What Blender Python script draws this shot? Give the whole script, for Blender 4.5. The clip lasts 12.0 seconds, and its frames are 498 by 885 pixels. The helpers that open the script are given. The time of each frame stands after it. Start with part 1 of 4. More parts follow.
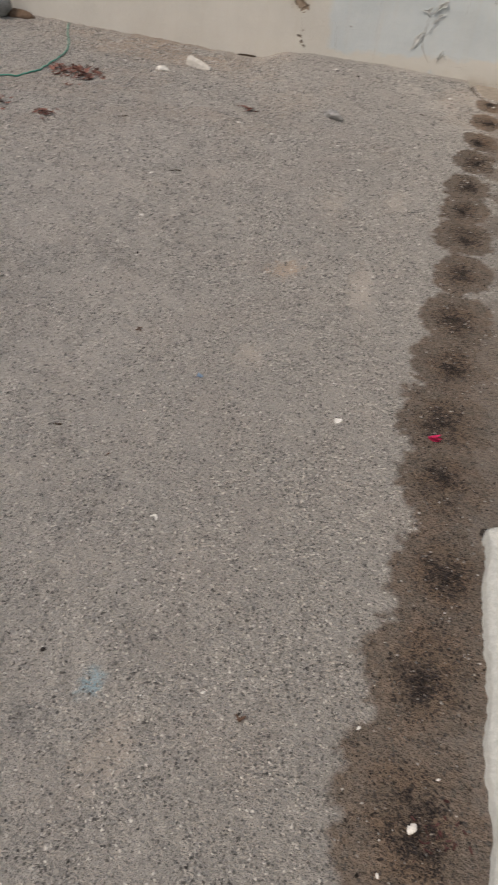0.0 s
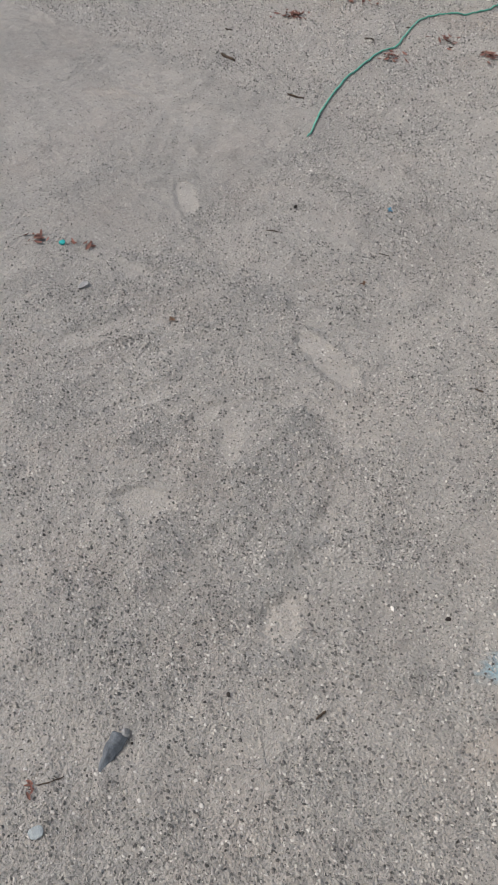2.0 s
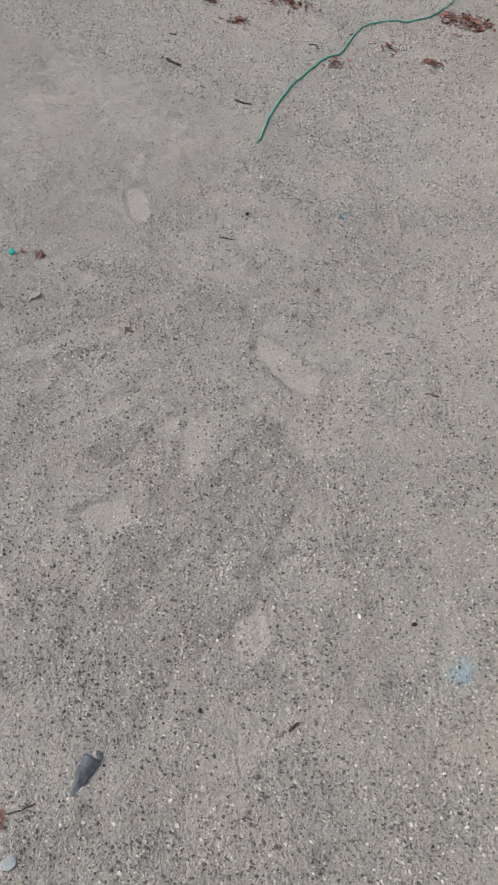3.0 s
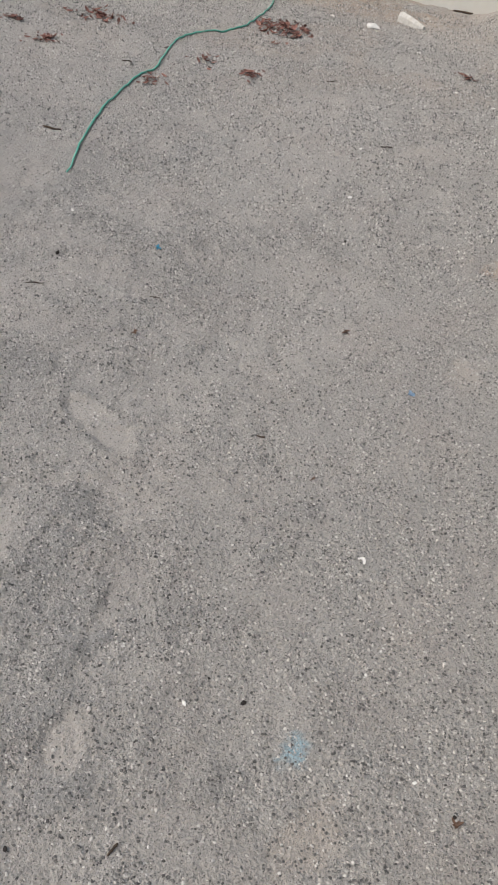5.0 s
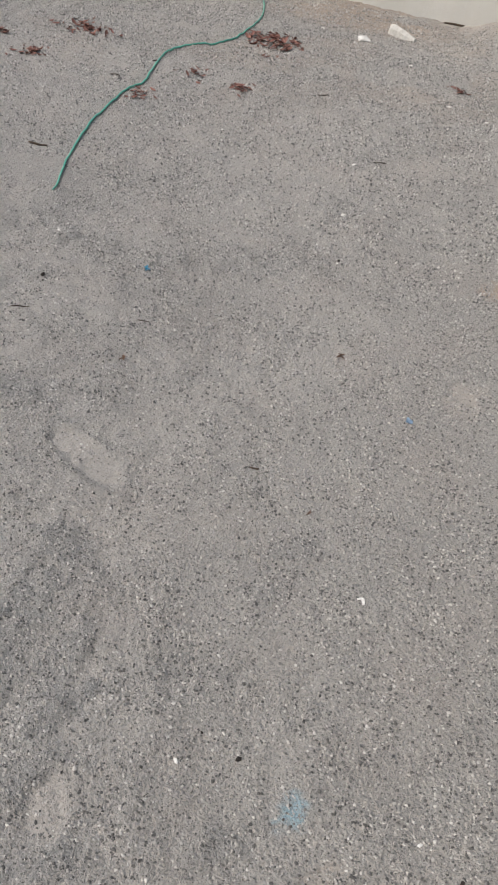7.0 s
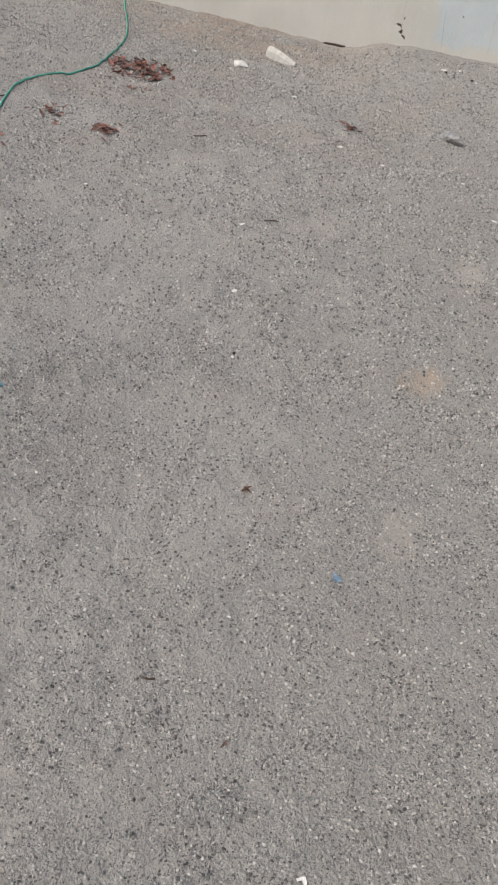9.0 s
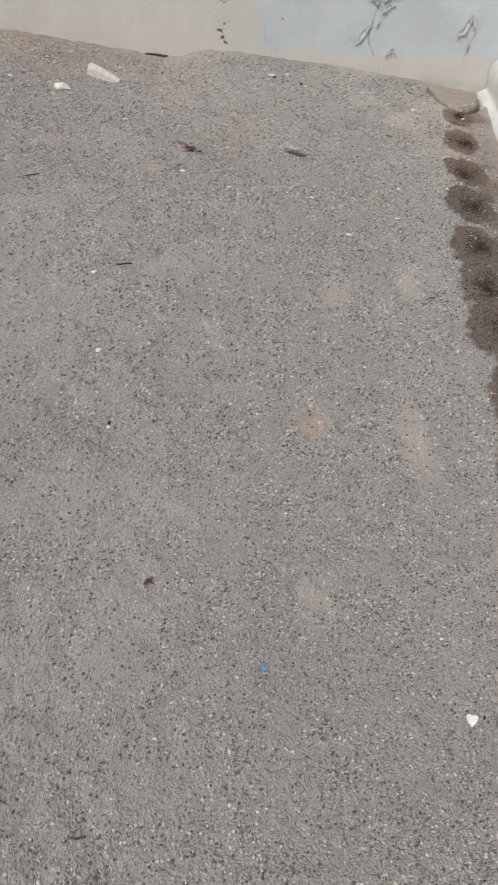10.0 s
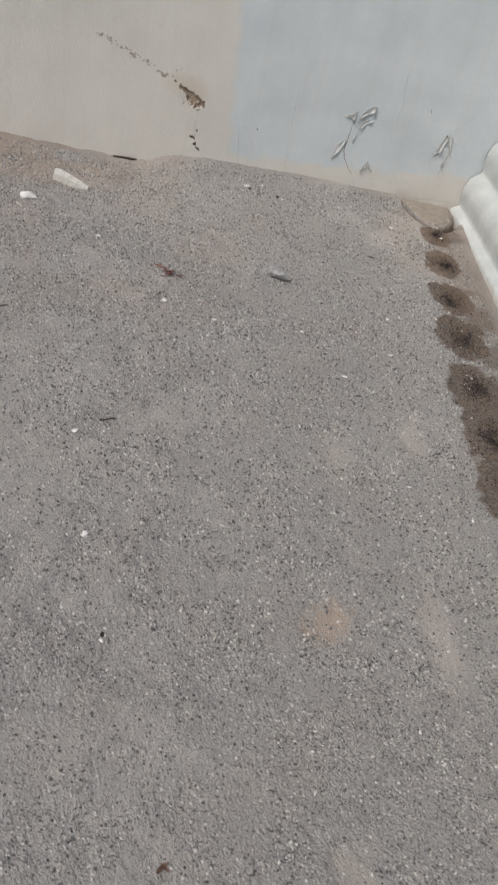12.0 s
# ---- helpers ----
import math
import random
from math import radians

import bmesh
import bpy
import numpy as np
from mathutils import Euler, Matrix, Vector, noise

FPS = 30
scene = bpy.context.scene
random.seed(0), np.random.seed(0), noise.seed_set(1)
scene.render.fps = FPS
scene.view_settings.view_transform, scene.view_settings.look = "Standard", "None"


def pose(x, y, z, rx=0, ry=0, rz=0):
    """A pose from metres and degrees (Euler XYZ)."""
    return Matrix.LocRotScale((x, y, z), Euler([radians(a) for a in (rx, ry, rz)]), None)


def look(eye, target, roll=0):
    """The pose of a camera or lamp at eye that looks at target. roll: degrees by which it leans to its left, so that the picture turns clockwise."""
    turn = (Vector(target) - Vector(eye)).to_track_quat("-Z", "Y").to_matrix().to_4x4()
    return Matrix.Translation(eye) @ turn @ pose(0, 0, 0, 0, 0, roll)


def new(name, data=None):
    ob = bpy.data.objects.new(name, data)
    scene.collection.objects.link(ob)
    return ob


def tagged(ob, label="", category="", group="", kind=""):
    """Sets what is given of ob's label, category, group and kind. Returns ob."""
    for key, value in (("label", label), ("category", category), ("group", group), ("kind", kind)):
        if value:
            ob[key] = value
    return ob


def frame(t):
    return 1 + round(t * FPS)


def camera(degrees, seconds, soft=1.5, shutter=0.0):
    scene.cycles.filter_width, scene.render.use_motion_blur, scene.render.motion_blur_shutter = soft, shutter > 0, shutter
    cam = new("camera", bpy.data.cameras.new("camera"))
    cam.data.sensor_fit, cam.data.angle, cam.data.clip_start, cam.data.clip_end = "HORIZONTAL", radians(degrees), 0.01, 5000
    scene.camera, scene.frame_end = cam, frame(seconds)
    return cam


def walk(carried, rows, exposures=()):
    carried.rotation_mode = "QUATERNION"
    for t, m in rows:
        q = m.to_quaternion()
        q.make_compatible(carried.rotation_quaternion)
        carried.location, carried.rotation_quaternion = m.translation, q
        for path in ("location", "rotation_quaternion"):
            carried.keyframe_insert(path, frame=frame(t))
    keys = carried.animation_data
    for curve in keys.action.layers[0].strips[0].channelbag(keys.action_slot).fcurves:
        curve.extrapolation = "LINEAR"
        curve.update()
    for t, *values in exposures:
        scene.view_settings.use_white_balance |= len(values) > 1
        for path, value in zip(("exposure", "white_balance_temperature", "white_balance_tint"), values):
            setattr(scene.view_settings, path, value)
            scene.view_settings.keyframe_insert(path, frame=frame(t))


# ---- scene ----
cam = camera(36.0, 12.0, soft=1.1, shutter=0.16)
PATH = [
    (0, (0.748, -0.426, 1.706), (0.482, 1.072, 0.409), 8.0),
    (0.1, (0.718, -0.422, 1.705), (0.367, 1.042, 0.389), 7.3),
    (0.3, (0.64, -0.45, 1.666), (0.126, 0.946, 0.329), 5.3),
    (0.5, (0.583, -0.473, 1.663), (-0.063, 0.824, 0.285), 3.6),
    (1, (0.475, -0.526, 1.666), (-0.361, 0.613, 0.251), 3.5),
    (1.5, (0.389, -0.557, 1.67), (-0.52, 0.492, 0.231), 4.3),
    (2, (0.356, -0.551, 1.666), (-0.509, 0.534, 0.225), 2.5),
    (2.5, (0.331, -0.548, 1.673), (-0.485, 0.578, 0.235), 3.7),
    (3, (0.309, -0.557, 1.679), (-0.451, 0.613, 0.247), 5.1),
    (3.2, (0.298, -0.56, 1.679), (-0.432, 0.628, 0.245), 5.7),
    (4.8, (0.388, -0.227, 1.709), (-0.15, 1.072, 0.286), 5.8),
    (5, (0.391, -0.226, 1.71), (-0.146, 1.078, 0.293), 6.2),
    (5.5, (0.395, -0.216, 1.711), (-0.144, 1.09, 0.296), 6.4),
    (6, (0.383, -0.207, 1.709), (-0.162, 1.103, 0.299), 6.4),
    (6.5, (0.388, -0.167, 1.7), (-0.157, 1.148, 0.295), 6.4),
    (6.7, (0.378, -0.148, 1.702), (-0.168, 1.165, 0.296), 6.3),
    (8.3, (0.04, 0.202, 1.667), (-0.225, 1.63, 0.292), 10.0),
    (8.5, (0.029, 0.314, 1.66), (-0.236, 1.738, 0.28), 10.4),
    (9, (0.058, 0.542, 1.679), (-0.209, 1.957, 0.292), 10.3),
    (9.5, (0.047, 0.674, 1.698), (-0.19, 2.084, 0.3), 8.7),
    (9.7, (0.023, 0.734, 1.705), (-0.131, 2.166, 0.317), 8.4),
    (10, (-0.055, 0.815, 1.746), (-0.003, 2.275, 0.379), 10.3),
    (10.1, (-0.083, 0.831, 1.763), (0.027, 2.294, 0.403), 10.9),
    (10.5, (-0.125, 0.967, 1.743), (0.08, 2.439, 0.405), 16.0),
    (11, (-0.112, 1.168, 1.761), (0.07, 2.639, 0.419), 16.7),
    (11.5, (-0.182, 1.267, 1.762), (0.02, 2.745, 0.429), 16.1),
    (12, (-0.36, 1.336, 1.845), (-0.158, 2.892, 0.604), 14.2),
]
walk(cam, [(t, look(eye, target, roll)) for t, eye, target, roll in PATH],
     exposures=[(0, -0.17, 7050, 13), (0.25, -0.10, 6950, 13), (0.7, 0.25, 6590, 10), (3.2, 0.23, 6540, 10), (6.7, 0.18, 6540, 10), (9.7, 0.09, 6490, 10), (10.3, 0.0, 6450, 11), (12.0, -0.11, 6440, 11)])


# ---- world and light: bright overcast sky, no hard shadows ----
world = bpy.data.worlds.new("overcast_sky")
scene.world = world
world.use_nodes = True
wn = world.node_tree
wn.nodes.clear()
sky = wn.nodes.new("ShaderNodeTexSky")
sky.sky_type = "NISHITA"
sky.sun_disc = False
sky.sun_elevation = radians(52)
sky.sun_rotation = radians(228)
sky.air_density = 1.6
sky.dust_density = 4.0
sky.ozone_density = 1.0
wb = wn.nodes.new("ShaderNodeBackground")
wb.inputs["Strength"].default_value = 0.105
wo = wn.nodes.new("ShaderNodeOutputWorld")
wn.links.new(sky.outputs["Color"], wb.inputs["Color"])
wn.links.new(wb.outputs["Background"], wo.inputs["Surface"])

sun = new("sun", bpy.data.lights.new("sun", "SUN"))
sun.data.energy = 1.9
sun.data.angle = radians(13)
sun.data.color = (1.0, 0.955, 0.90)
# the same direction as the sky's sun: 228 degrees from north, turning clockwise
az, el = radians(228), radians(52)
sun.matrix_world = look((30 * math.sin(az) * math.cos(el), 30 * math.cos(az) * math.cos(el), 30 * math.sin(el)), (0, 0, 0))


# ---- helpers of this scene ----
def smooth(a, b, v):
    t = np.clip((np.asarray(v, dtype=float) - a) / (b - a), 0, 1)
    return t * t * (3 - 2 * t)


def lattice(seed):
    return np.random.RandomState(seed).rand(256, 256)


LATTICES = [lattice(11 + k) for k in range(6)]


def vnoise(x, y, scale, k=0):
    """Smooth value noise, 0 to 1."""
    x, y = np.asarray(x, dtype=float) * scale + 57.3, np.asarray(y, dtype=float) * scale + 91.7
    i, j = np.floor(x).astype(int), np.floor(y).astype(int)
    u, v = x - i, y - j
    u, v = u * u * (3 - 2 * u), v * v * (3 - 2 * v)
    g = LATTICES[k]
    a, b = g[i % 256, j % 256], g[(i + 1) % 256, j % 256]
    c, d = g[i % 256, (j + 1) % 256], g[(i + 1) % 256, (j + 1) % 256]
    return (a * (1 - u) + b * u) * (1 - v) + (c * (1 - u) + d * u) * v


def fnoise(x, y, scale, k=0):
    return (vnoise(x, y, scale, k) + 0.5 * vnoise(x, y, scale * 2.1, (k + 1) % 6) + 0.25 * vnoise(x, y, scale * 4.3, (k + 2) % 6)) / 1.75


def lay(x, y):
    """The broad lie of the yard: a shallow dip, a low crown, and lower earth along the wall to the west."""
    return (-0.035 * np.exp(-((y - 2.4) / 0.9) ** 2) * smooth(-1.3, -0.2, x)
            + 0.033 * np.exp(-((y - 4.3) / 1.1) ** 2) * (1 - smooth(-0.1, 0.6, x))
            + 0.04 * smooth(5.2, 6.4, y) * smooth(-0.8, -0.35, x)
            + 0.013 * smooth(5.5, 6.4, y) * smooth(-0.2, 0.3, x)
            - 0.075 * smooth(4.9, 6.2, y) * (1 - smooth(-0.95, -0.6, x)))


# shoe prints in the dust: x, y, heading in degrees, length, width, depth in mm
PRINTS = [
    (-0.70, 1.175, 162, 0.36, 0.125, 5), (-0.72, 0.33, 48, 0.18, 0.13, 5), (-0.195, 0.29, 122, 0.20, 0.105, 6), (-0.79, 0.74, 50, 0.24, 0.11, 3),
    (-1.80, 1.64, 140, 0.30, 0.11, 4), (-1.20, 3.20, 100, 0.34, 0.16, 2), (-1.60, 3.01, 110, 0.27, 0.13, 2), (-1.24, 2.40, 120, 0.30, 0.15, 2),
    (-0.70, 0.70, 128, 0.24, 0.12, 3), (-1.35, 0.80, 66, 0.42, 0.12, 3), (-1.05, 0.62, 60, 0.36, 0.10, 3),
]
# low banks of coarse grit: x, y, heading, length, width
BANKS = [
    (-0.541, 0.69, 95, 0.20, 0.11), (-0.57, 0.31, 60, 0.16, 0.09), (-0.517, 0.17, 40, 0.14, 0.07), (-0.016, 0.99, 15, 0.10, 0.05), (0.166, 0.39, 50, 0.12, 0.05), (-0.145, 0.17, 55, 0.14, 0.06), (-0.30, 0.455, 70, 0.20, 0.05),
    (-0.36, 0.58, 95, 0.30, 0.06), (-0.55, 0.86, 160, 0.26, 0.08), (-0.50, 0.55, 120, 0.22, 0.09), (-0.88, 0.55, 70, 0.22, 0.10), 
    (-0.30, 0.28, 60, 0.22, 0.05), (-1.10, 1.30, 20, 0.30, 0.08), (0.0, 1.17, 40, 0.12, 0.06), (-1.45, 1.25, 25, 0.45, 0.08),
]
# smooth dust patches: x, y, heading, length, width
PATCHES = [
    (0.25, 2.10, 90, 0.24, 0.15), (0.58, 2.86, 95, 0.48, 0.15), (0.29, 3.66, 90, 0.30, 0.16), (0.22, 2.84, 60, 0.20, 0.17),
    (0.38, 0.37, 70, 0.24, 0.13), (0.63, 3.86, 90, 0.34, 0.13), (-2.85, 2.17, 30, 0.35, 0.16),
]
# scuffed edges in the dust, low on one side: x, y of their bends
SCUFFS = [
    [(-1.539, 0.564), (-1.448, 0.759), (-1.382, 0.995), (-1.323, 1.265)], [(-1.293, 0.596), (-1.201, 0.814), (-1.117, 1.034)],
    [(-0.871, 0.76), (-0.742, 0.915), (-0.58, 1.001)], [(-1.074, 1.432), (-0.946, 1.583), (-0.87, 1.704), (-0.766, 1.662)],
    [(-1.085, 0.48), (-1.056, 0.695), (-1.015, 0.92)], [(-0.562, 0.584), (-0.596, 0.731), (-0.601, 0.821), (-0.559, 0.941)],
    [(-0.295, 0.475), (-0.311, 0.56), (-0.345, 0.687)], [(-0.70, 1.103), (-0.699, 1.182), (-0.644, 1.203)],
    [(-0.19, 0.15), (-0.26, 0.27), (-0.25, 0.36), (-0.17, 0.39)], [(-0.86, 1.18), (-0.875, 1.235), (-0.81, 1.27)],
]
# where drips from above wet the ground: x, y, radius
DRIPS = [
    (1.09, 6.02, 0.10), (1.085, 5.66, 0.12), (1.06, 5.24, 0.135), (1.04, 4.80, 0.155), (1.02, 4.34, 0.16), (1.02, 3.98, 0.155),
    (1.03, 3.62, 0.17), (1.05, 3.20, 0.16), (1.05, 2.76, 0.18), (1.04, 2.40, 0.17), (1.05, 1.98, 0.20), (1.06, 1.62, 0.17),
    (1.09, 1.19, 0.17), (1.085, 0.85, 0.175), (1.08, 0.43, 0.19), (1.06, 0.02, 0.20), (1.05, -0.38, 0.20),
]


def oblong(x, y, px, py, turn, length, width):
    """Below 1 inside a rounded oblong with a slight waist."""
    c, s = math.cos(radians(turn)), math.sin(radians(turn))
    u, v = ((x - px) * c + (y - py) * s) / (length / 2), (-(x - px) * s + (y - py) * c) / (width / 2)
    return np.sqrt(np.abs(u) ** 2.6 + np.abs(v / (0.9 + 0.12 * np.cos(u * 3.0 + 0.5))) ** 2.6 + 1e-9)


def beside(x, y, bends):
    """Distance to a bent line, positive on its left."""
    best = np.full(np.shape(x), 9.0)
    for (ax, ay), (bx, by) in zip(bends, bends[1:]):
        dx, dy = bx - ax, by - ay
        f = np.clip(((x - ax) * dx + (y - ay) * dy) / (dx * dx + dy * dy), 0, 1)
        d = np.hypot(x - ax - f * dx, y - ay - f * dy) * np.where(dx * (y - ay) - dy * (x - ax) >= 0, 1, -1)
        best = np.where(np.abs(d) < np.abs(best), d, best)
    return best


def relief(x, y):
    """Height of the ground with prints, ruts and crumbs, and how dusty, wet, black and orange it is; the gully's shade
    is in wet and black.
    """
    x, y = np.asarray(x, dtype=float), np.asarray(y, dtype=float)
    wob = (fnoise(x, y, 28, 3) - 0.5)
    west = np.maximum(1 - smooth(-0.5, 0.35, x), 0.8 * (1 - smooth(0.30, 0.75, x)) * (1 - smooth(0.7, 1.4, y)))
    # the yard that is walked; beyond it lies plain even dust
    known = (1 - smooth(1.36, 1.42, x)) * smooth(-0.9, -0.78, y) * smooth(-4.8, -4.58, x) * (1 - smooth(6.60, 6.64, y))
    z = lay(x, y) + (fnoise(x, y, 3.0) - 0.5) * 0.012 * known
    lumps = (fnoise(x, y, 14, 2) - 0.5) * (0.005 + 0.017 * west)
    ruts = np.abs(fnoise(x * 0.6 + y * 0.35, y - x * 0.3, 4.2, 4) - 0.5)
    lumps = lumps + 0.005 * west * np.exp(-(ruts / 0.014) ** 2)
    sand = np.clip(smooth(0.45, 0.68, fnoise(x, y, 2.6, 1)) * (0.10 + 0.16 * west) + 0.30 * west * smooth(0.46, 0.66, fnoise(x * 0.7, y, 6.5, 5)), 0, 0.38)
    sand = sand * (0.55 + 0.9 * fnoise(x, y, 32, 0))
    coarse = np.zeros_like(x)
    for px, py, turn, length, width, deep in PRINTS:
        d = oblong(x, y, px, py, turn, length, width) + wob * 0.30 + (fnoise(x, y, 9, 0) - 0.5) * 0.50
        inside = min(0.62, 0.24 + 0.085 * deep) * (1 - smooth(0.66, 1.12, d))
        lumps = lumps * (1 - inside)
        z = z - inside * deep * 0.001 + 0.0006 * deep * np.exp(-((d - 1.12) / 0.11) ** 2)
        sand = np.maximum(sand * (1 - 0.6 * np.exp(-((d - 1.18) / 0.15) ** 2)), inside)
    by_scuffs = np.nonzero((x > -1.7) & (x < -0.05) & (y > 0.0) & (y < 1.9))
    sx, sy = x[by_scuffs], y[by_scuffs]
    for bends in SCUFFS:
        d = beside(sx, sy, bends) + wob[by_scuffs] * 0.018
        z[by_scuffs] += 0.0055 * np.exp(-(d / 0.010) ** 2) - 0.0032 * np.exp(-((d + 0.028) / 0.020) ** 2)
        sand[by_scuffs] = np.maximum(sand[by_scuffs], 0.36 * np.exp(-((d + 0.045) / 0.030) ** 2) * (d < 0.01))
        coarse[by_scuffs] = np.maximum(coarse[by_scuffs], np.exp(-((d - 0.016) / 0.014) ** 2))
    for px, py, turn, length, width in BANKS:
        bank = 1 - smooth(0.3, 1.2, oblong(x, y, px, py, turn, length * 1.3, width * 1.6) + wob * 1.8)
        lumps = lumps + 0.006 * bank
        sand = sand * (1 - 0.9 * bank)
        coarse = np.maximum(coarse, bank)
    z = z + (lumps + (0.006 + 0.007 * west) * (fnoise(x, y, 38, 5) - 0.5) * (1 - np.clip(1.6 * sand, 0, 1))) * known
    ruddy = np.zeros_like(x)
    for px, py, turn, length, width in PATCHES:
        patch = 1 - smooth(0.30, 1.25, oblong(x, y, px, py, turn, length, width) + wob * 1.3)
        sand = np.maximum(sand, 0.56 * patch)
        ruddy = np.maximum(ruddy, 0.22 * patch)
    sand = np.maximum(sand, 0.6 * smooth(4.9, 5.9, y) * smooth(0.0, 0.55, x) * smooth(0.35, 0.6, fnoise(x, y, 4.0, 2)))
    wet, black = np.zeros_like(x), np.zeros_like(x)
    for k, (px, py, r) in enumerate(DRIPS):
        d = np.hypot(x - px, (y - py) * 0.66) / (1.02 * r) + wob * 0.34 + (fnoise(x, y, 9, 1) - 0.5) * 0.45 + (fnoise(x, y, 75, 4) - 0.5) * 0.12
        wet = np.maximum(wet, (1 - smooth(0.84, 1.02, d)) * (0.66 + 0.28 * smooth(0.9, 0.2, d) + 0.12 * np.exp(-((d - 0.82) / 0.10) ** 2)))
        cx, cy = px + 0.02 * math.sin(k * 2.3), py - 0.02 + 0.03 * math.cos(k * 1.7)
        dc = np.hypot((x - cx) * 1.0, (y - cy) * 0.75) / (0.28 * r) + (fnoise(x, y, 55, 1) - 0.5) * 4.2
        black = np.maximum(black, 0.72 * (1 - smooth(0.60, 1.20, dc)))
        z = z - 0.004 * np.exp(-((np.hypot(x - cx, y - cy) / 0.05) ** 2))
    # damp strip between the drips and the plinth
    wet = np.maximum(wet, 0.62 * smooth(1.02, 1.12, x + wob * 0.1) * smooth(-0.6, 0.0, y) * (1 - smooth(2.6, 3.3, y)))
    wet = np.maximum(wet, (0.18 + 0.35 * smooth(0.4, 0.6, fnoise(x, y, 5, 2))) * smooth(1.04, 1.14, x + wob * 0.1) * smooth(2.5, 3.2, y) * (1 - smooth(1.22, 1.34, x)))
    orange = 1.0 * np.exp(-(((x + 1.70) / 0.90) ** 2 + ((y - 6.25) / 0.50) ** 2) ** 2) * smooth(0.22, 0.42, fnoise(x, y, 3.0, 5))
    orange = np.maximum(orange, 0.95 * (1 - smooth(0.4, 1.15, oblong(x, y, 0.22, 2.84, 60, 0.22, 0.17) + wob * 1.6)))
    orange = np.maximum(orange, 0.35 * smooth(0.52, 0.64, fnoise(x, y, 1.6, 4)) * smooth(3.0, 5.0, y))
    orange = np.maximum(orange, 0.55 * smooth(0.9, 1.15, x + wob * 0.2) * smooth(4.2, 5.6, y))
    orange = np.maximum(orange, ruddy)
    blue = np.zeros_like(x)
    for px, py, r in ((0.275, 0.53, 0.040),):
        d = np.hypot(x - px, (y - py) * 0.8) / r
        blue = np.maximum(blue, (1 - smooth(0.3, 1.1, d + (fnoise(x, y, 60, 2) - 0.5) * 1.6)))
    # a shallow gully round the concrete lump in the corner, its shade painted through black and wet
    g = np.hypot((x - 1.125) / 0.19, (y - 6.58) / 0.40)
    gully = np.exp(-((g - 1.06) / 0.10) ** 2) * (y > 5.9)
    z = z - 0.075 * gully
    black = np.maximum(black, gully * smooth(1.30, 1.15, x))
    wet = np.maximum(wet, 0.9 * gully)
    z = z - 0.03 * (1 - smooth(0.85, 1.0, g)) * (y > 5.9)
    sand = 0.2 + (sand - 0.2) * known
    return z, sand, wet * known, black * known, orange * known, blue * known, coarse * known


# ---- materials ----
def material(name):
    m = bpy.data.materials.new(name)
    m.use_nodes = True
    nt = m.node_tree
    return m, nt, nt.nodes["Principled BSDF"]


def node(nt, kind, **values):
    n = nt.nodes.new(kind)
    for key, value in values.items():
        n.inputs[key].default_value = value
    return n


def attr(nt, name):
    n = nt.nodes.new("ShaderNodeAttribute")
    n.attribute_name = name
    return n.outputs["Fac"]


def put(nt, socket, value):
    if hasattr(value, "is_linked"):
        nt.links.new(value, socket)
    else:
        socket.default_value = value


def mix(nt, factor, a, b, blend="MIX"):
    n = nt.nodes.new("ShaderNodeMix")
    n.data_type, n.blend_type = "RGBA", blend
    put(nt, n.inputs[0], factor)
    put(nt, n.inputs[6], a if hasattr(a, "is_linked") else (*a, 1))
    put(nt, n.inputs[7], b if hasattr(b, "is_linked") else (*b, 1))
    return n.outputs[2]


def calc(nt, op, a, b=0.5, c=None):
    n = nt.nodes.new("ShaderNodeMath")
    n.operation = op
    n.use_clamp = op in ("MULTIPLY_ADD",)
    put(nt, n.inputs[0], a)
    put(nt, n.inputs[1], b)
    if c is not None:
        put(nt, n.inputs[2], c)
    return n.outputs[0]


def ramp(nt, value, *stops):
    n = nt.nodes.new("ShaderNodeValToRGB")
    e = n.color_ramp.elements
    while len(e) < len(stops):
        e.new(0.5)
    for k, (pos, col) in enumerate(stops):
        e[k].position, e[k].color = pos, (*col, 1) if len(col) == 3 else col
    nt.links.new(value, n.inputs[0])
    return n.outputs[0]


def grey(v):
    return (v, v, v)


def coords(nt, scale=1.0):
    t = nt.nodes.new("ShaderNodeTexCoord")
    if scale == 1.0:
        return t.outputs["Object"]
    m = nt.nodes.new("ShaderNodeMapping")
    m.inputs["Scale"].default_value = (scale, scale, scale)
    nt.links.new(t.outputs["Object"], m.inputs["Vector"])
    return m.outputs["Vector"]


def noise_tex(nt, co, scale, detail=3, rough=0.55):
    n = node(nt, "ShaderNodeTexNoise", Scale=scale, Detail=detail, Roughness=rough)
    nt.links.new(co, n.inputs["Vector"])
    return n.outputs["Fac"]


def voronoi(nt, co, scale, out="Color", feature="F1"):
    n = node(nt, "ShaderNodeTexVoronoi", Scale=scale)
    n.feature = feature
    nt.links.new(co, n.inputs["Vector"])
    return n.outputs[out]


def bump(nt, bsdf, height, strength, distance):
    n = node(nt, "ShaderNodeBump", Strength=strength, Distance=distance)
    nt.links.new(height, n.inputs["Height"])
    nt.links.new(n.outputs["Normal"], bsdf.inputs["Normal"])
    return n


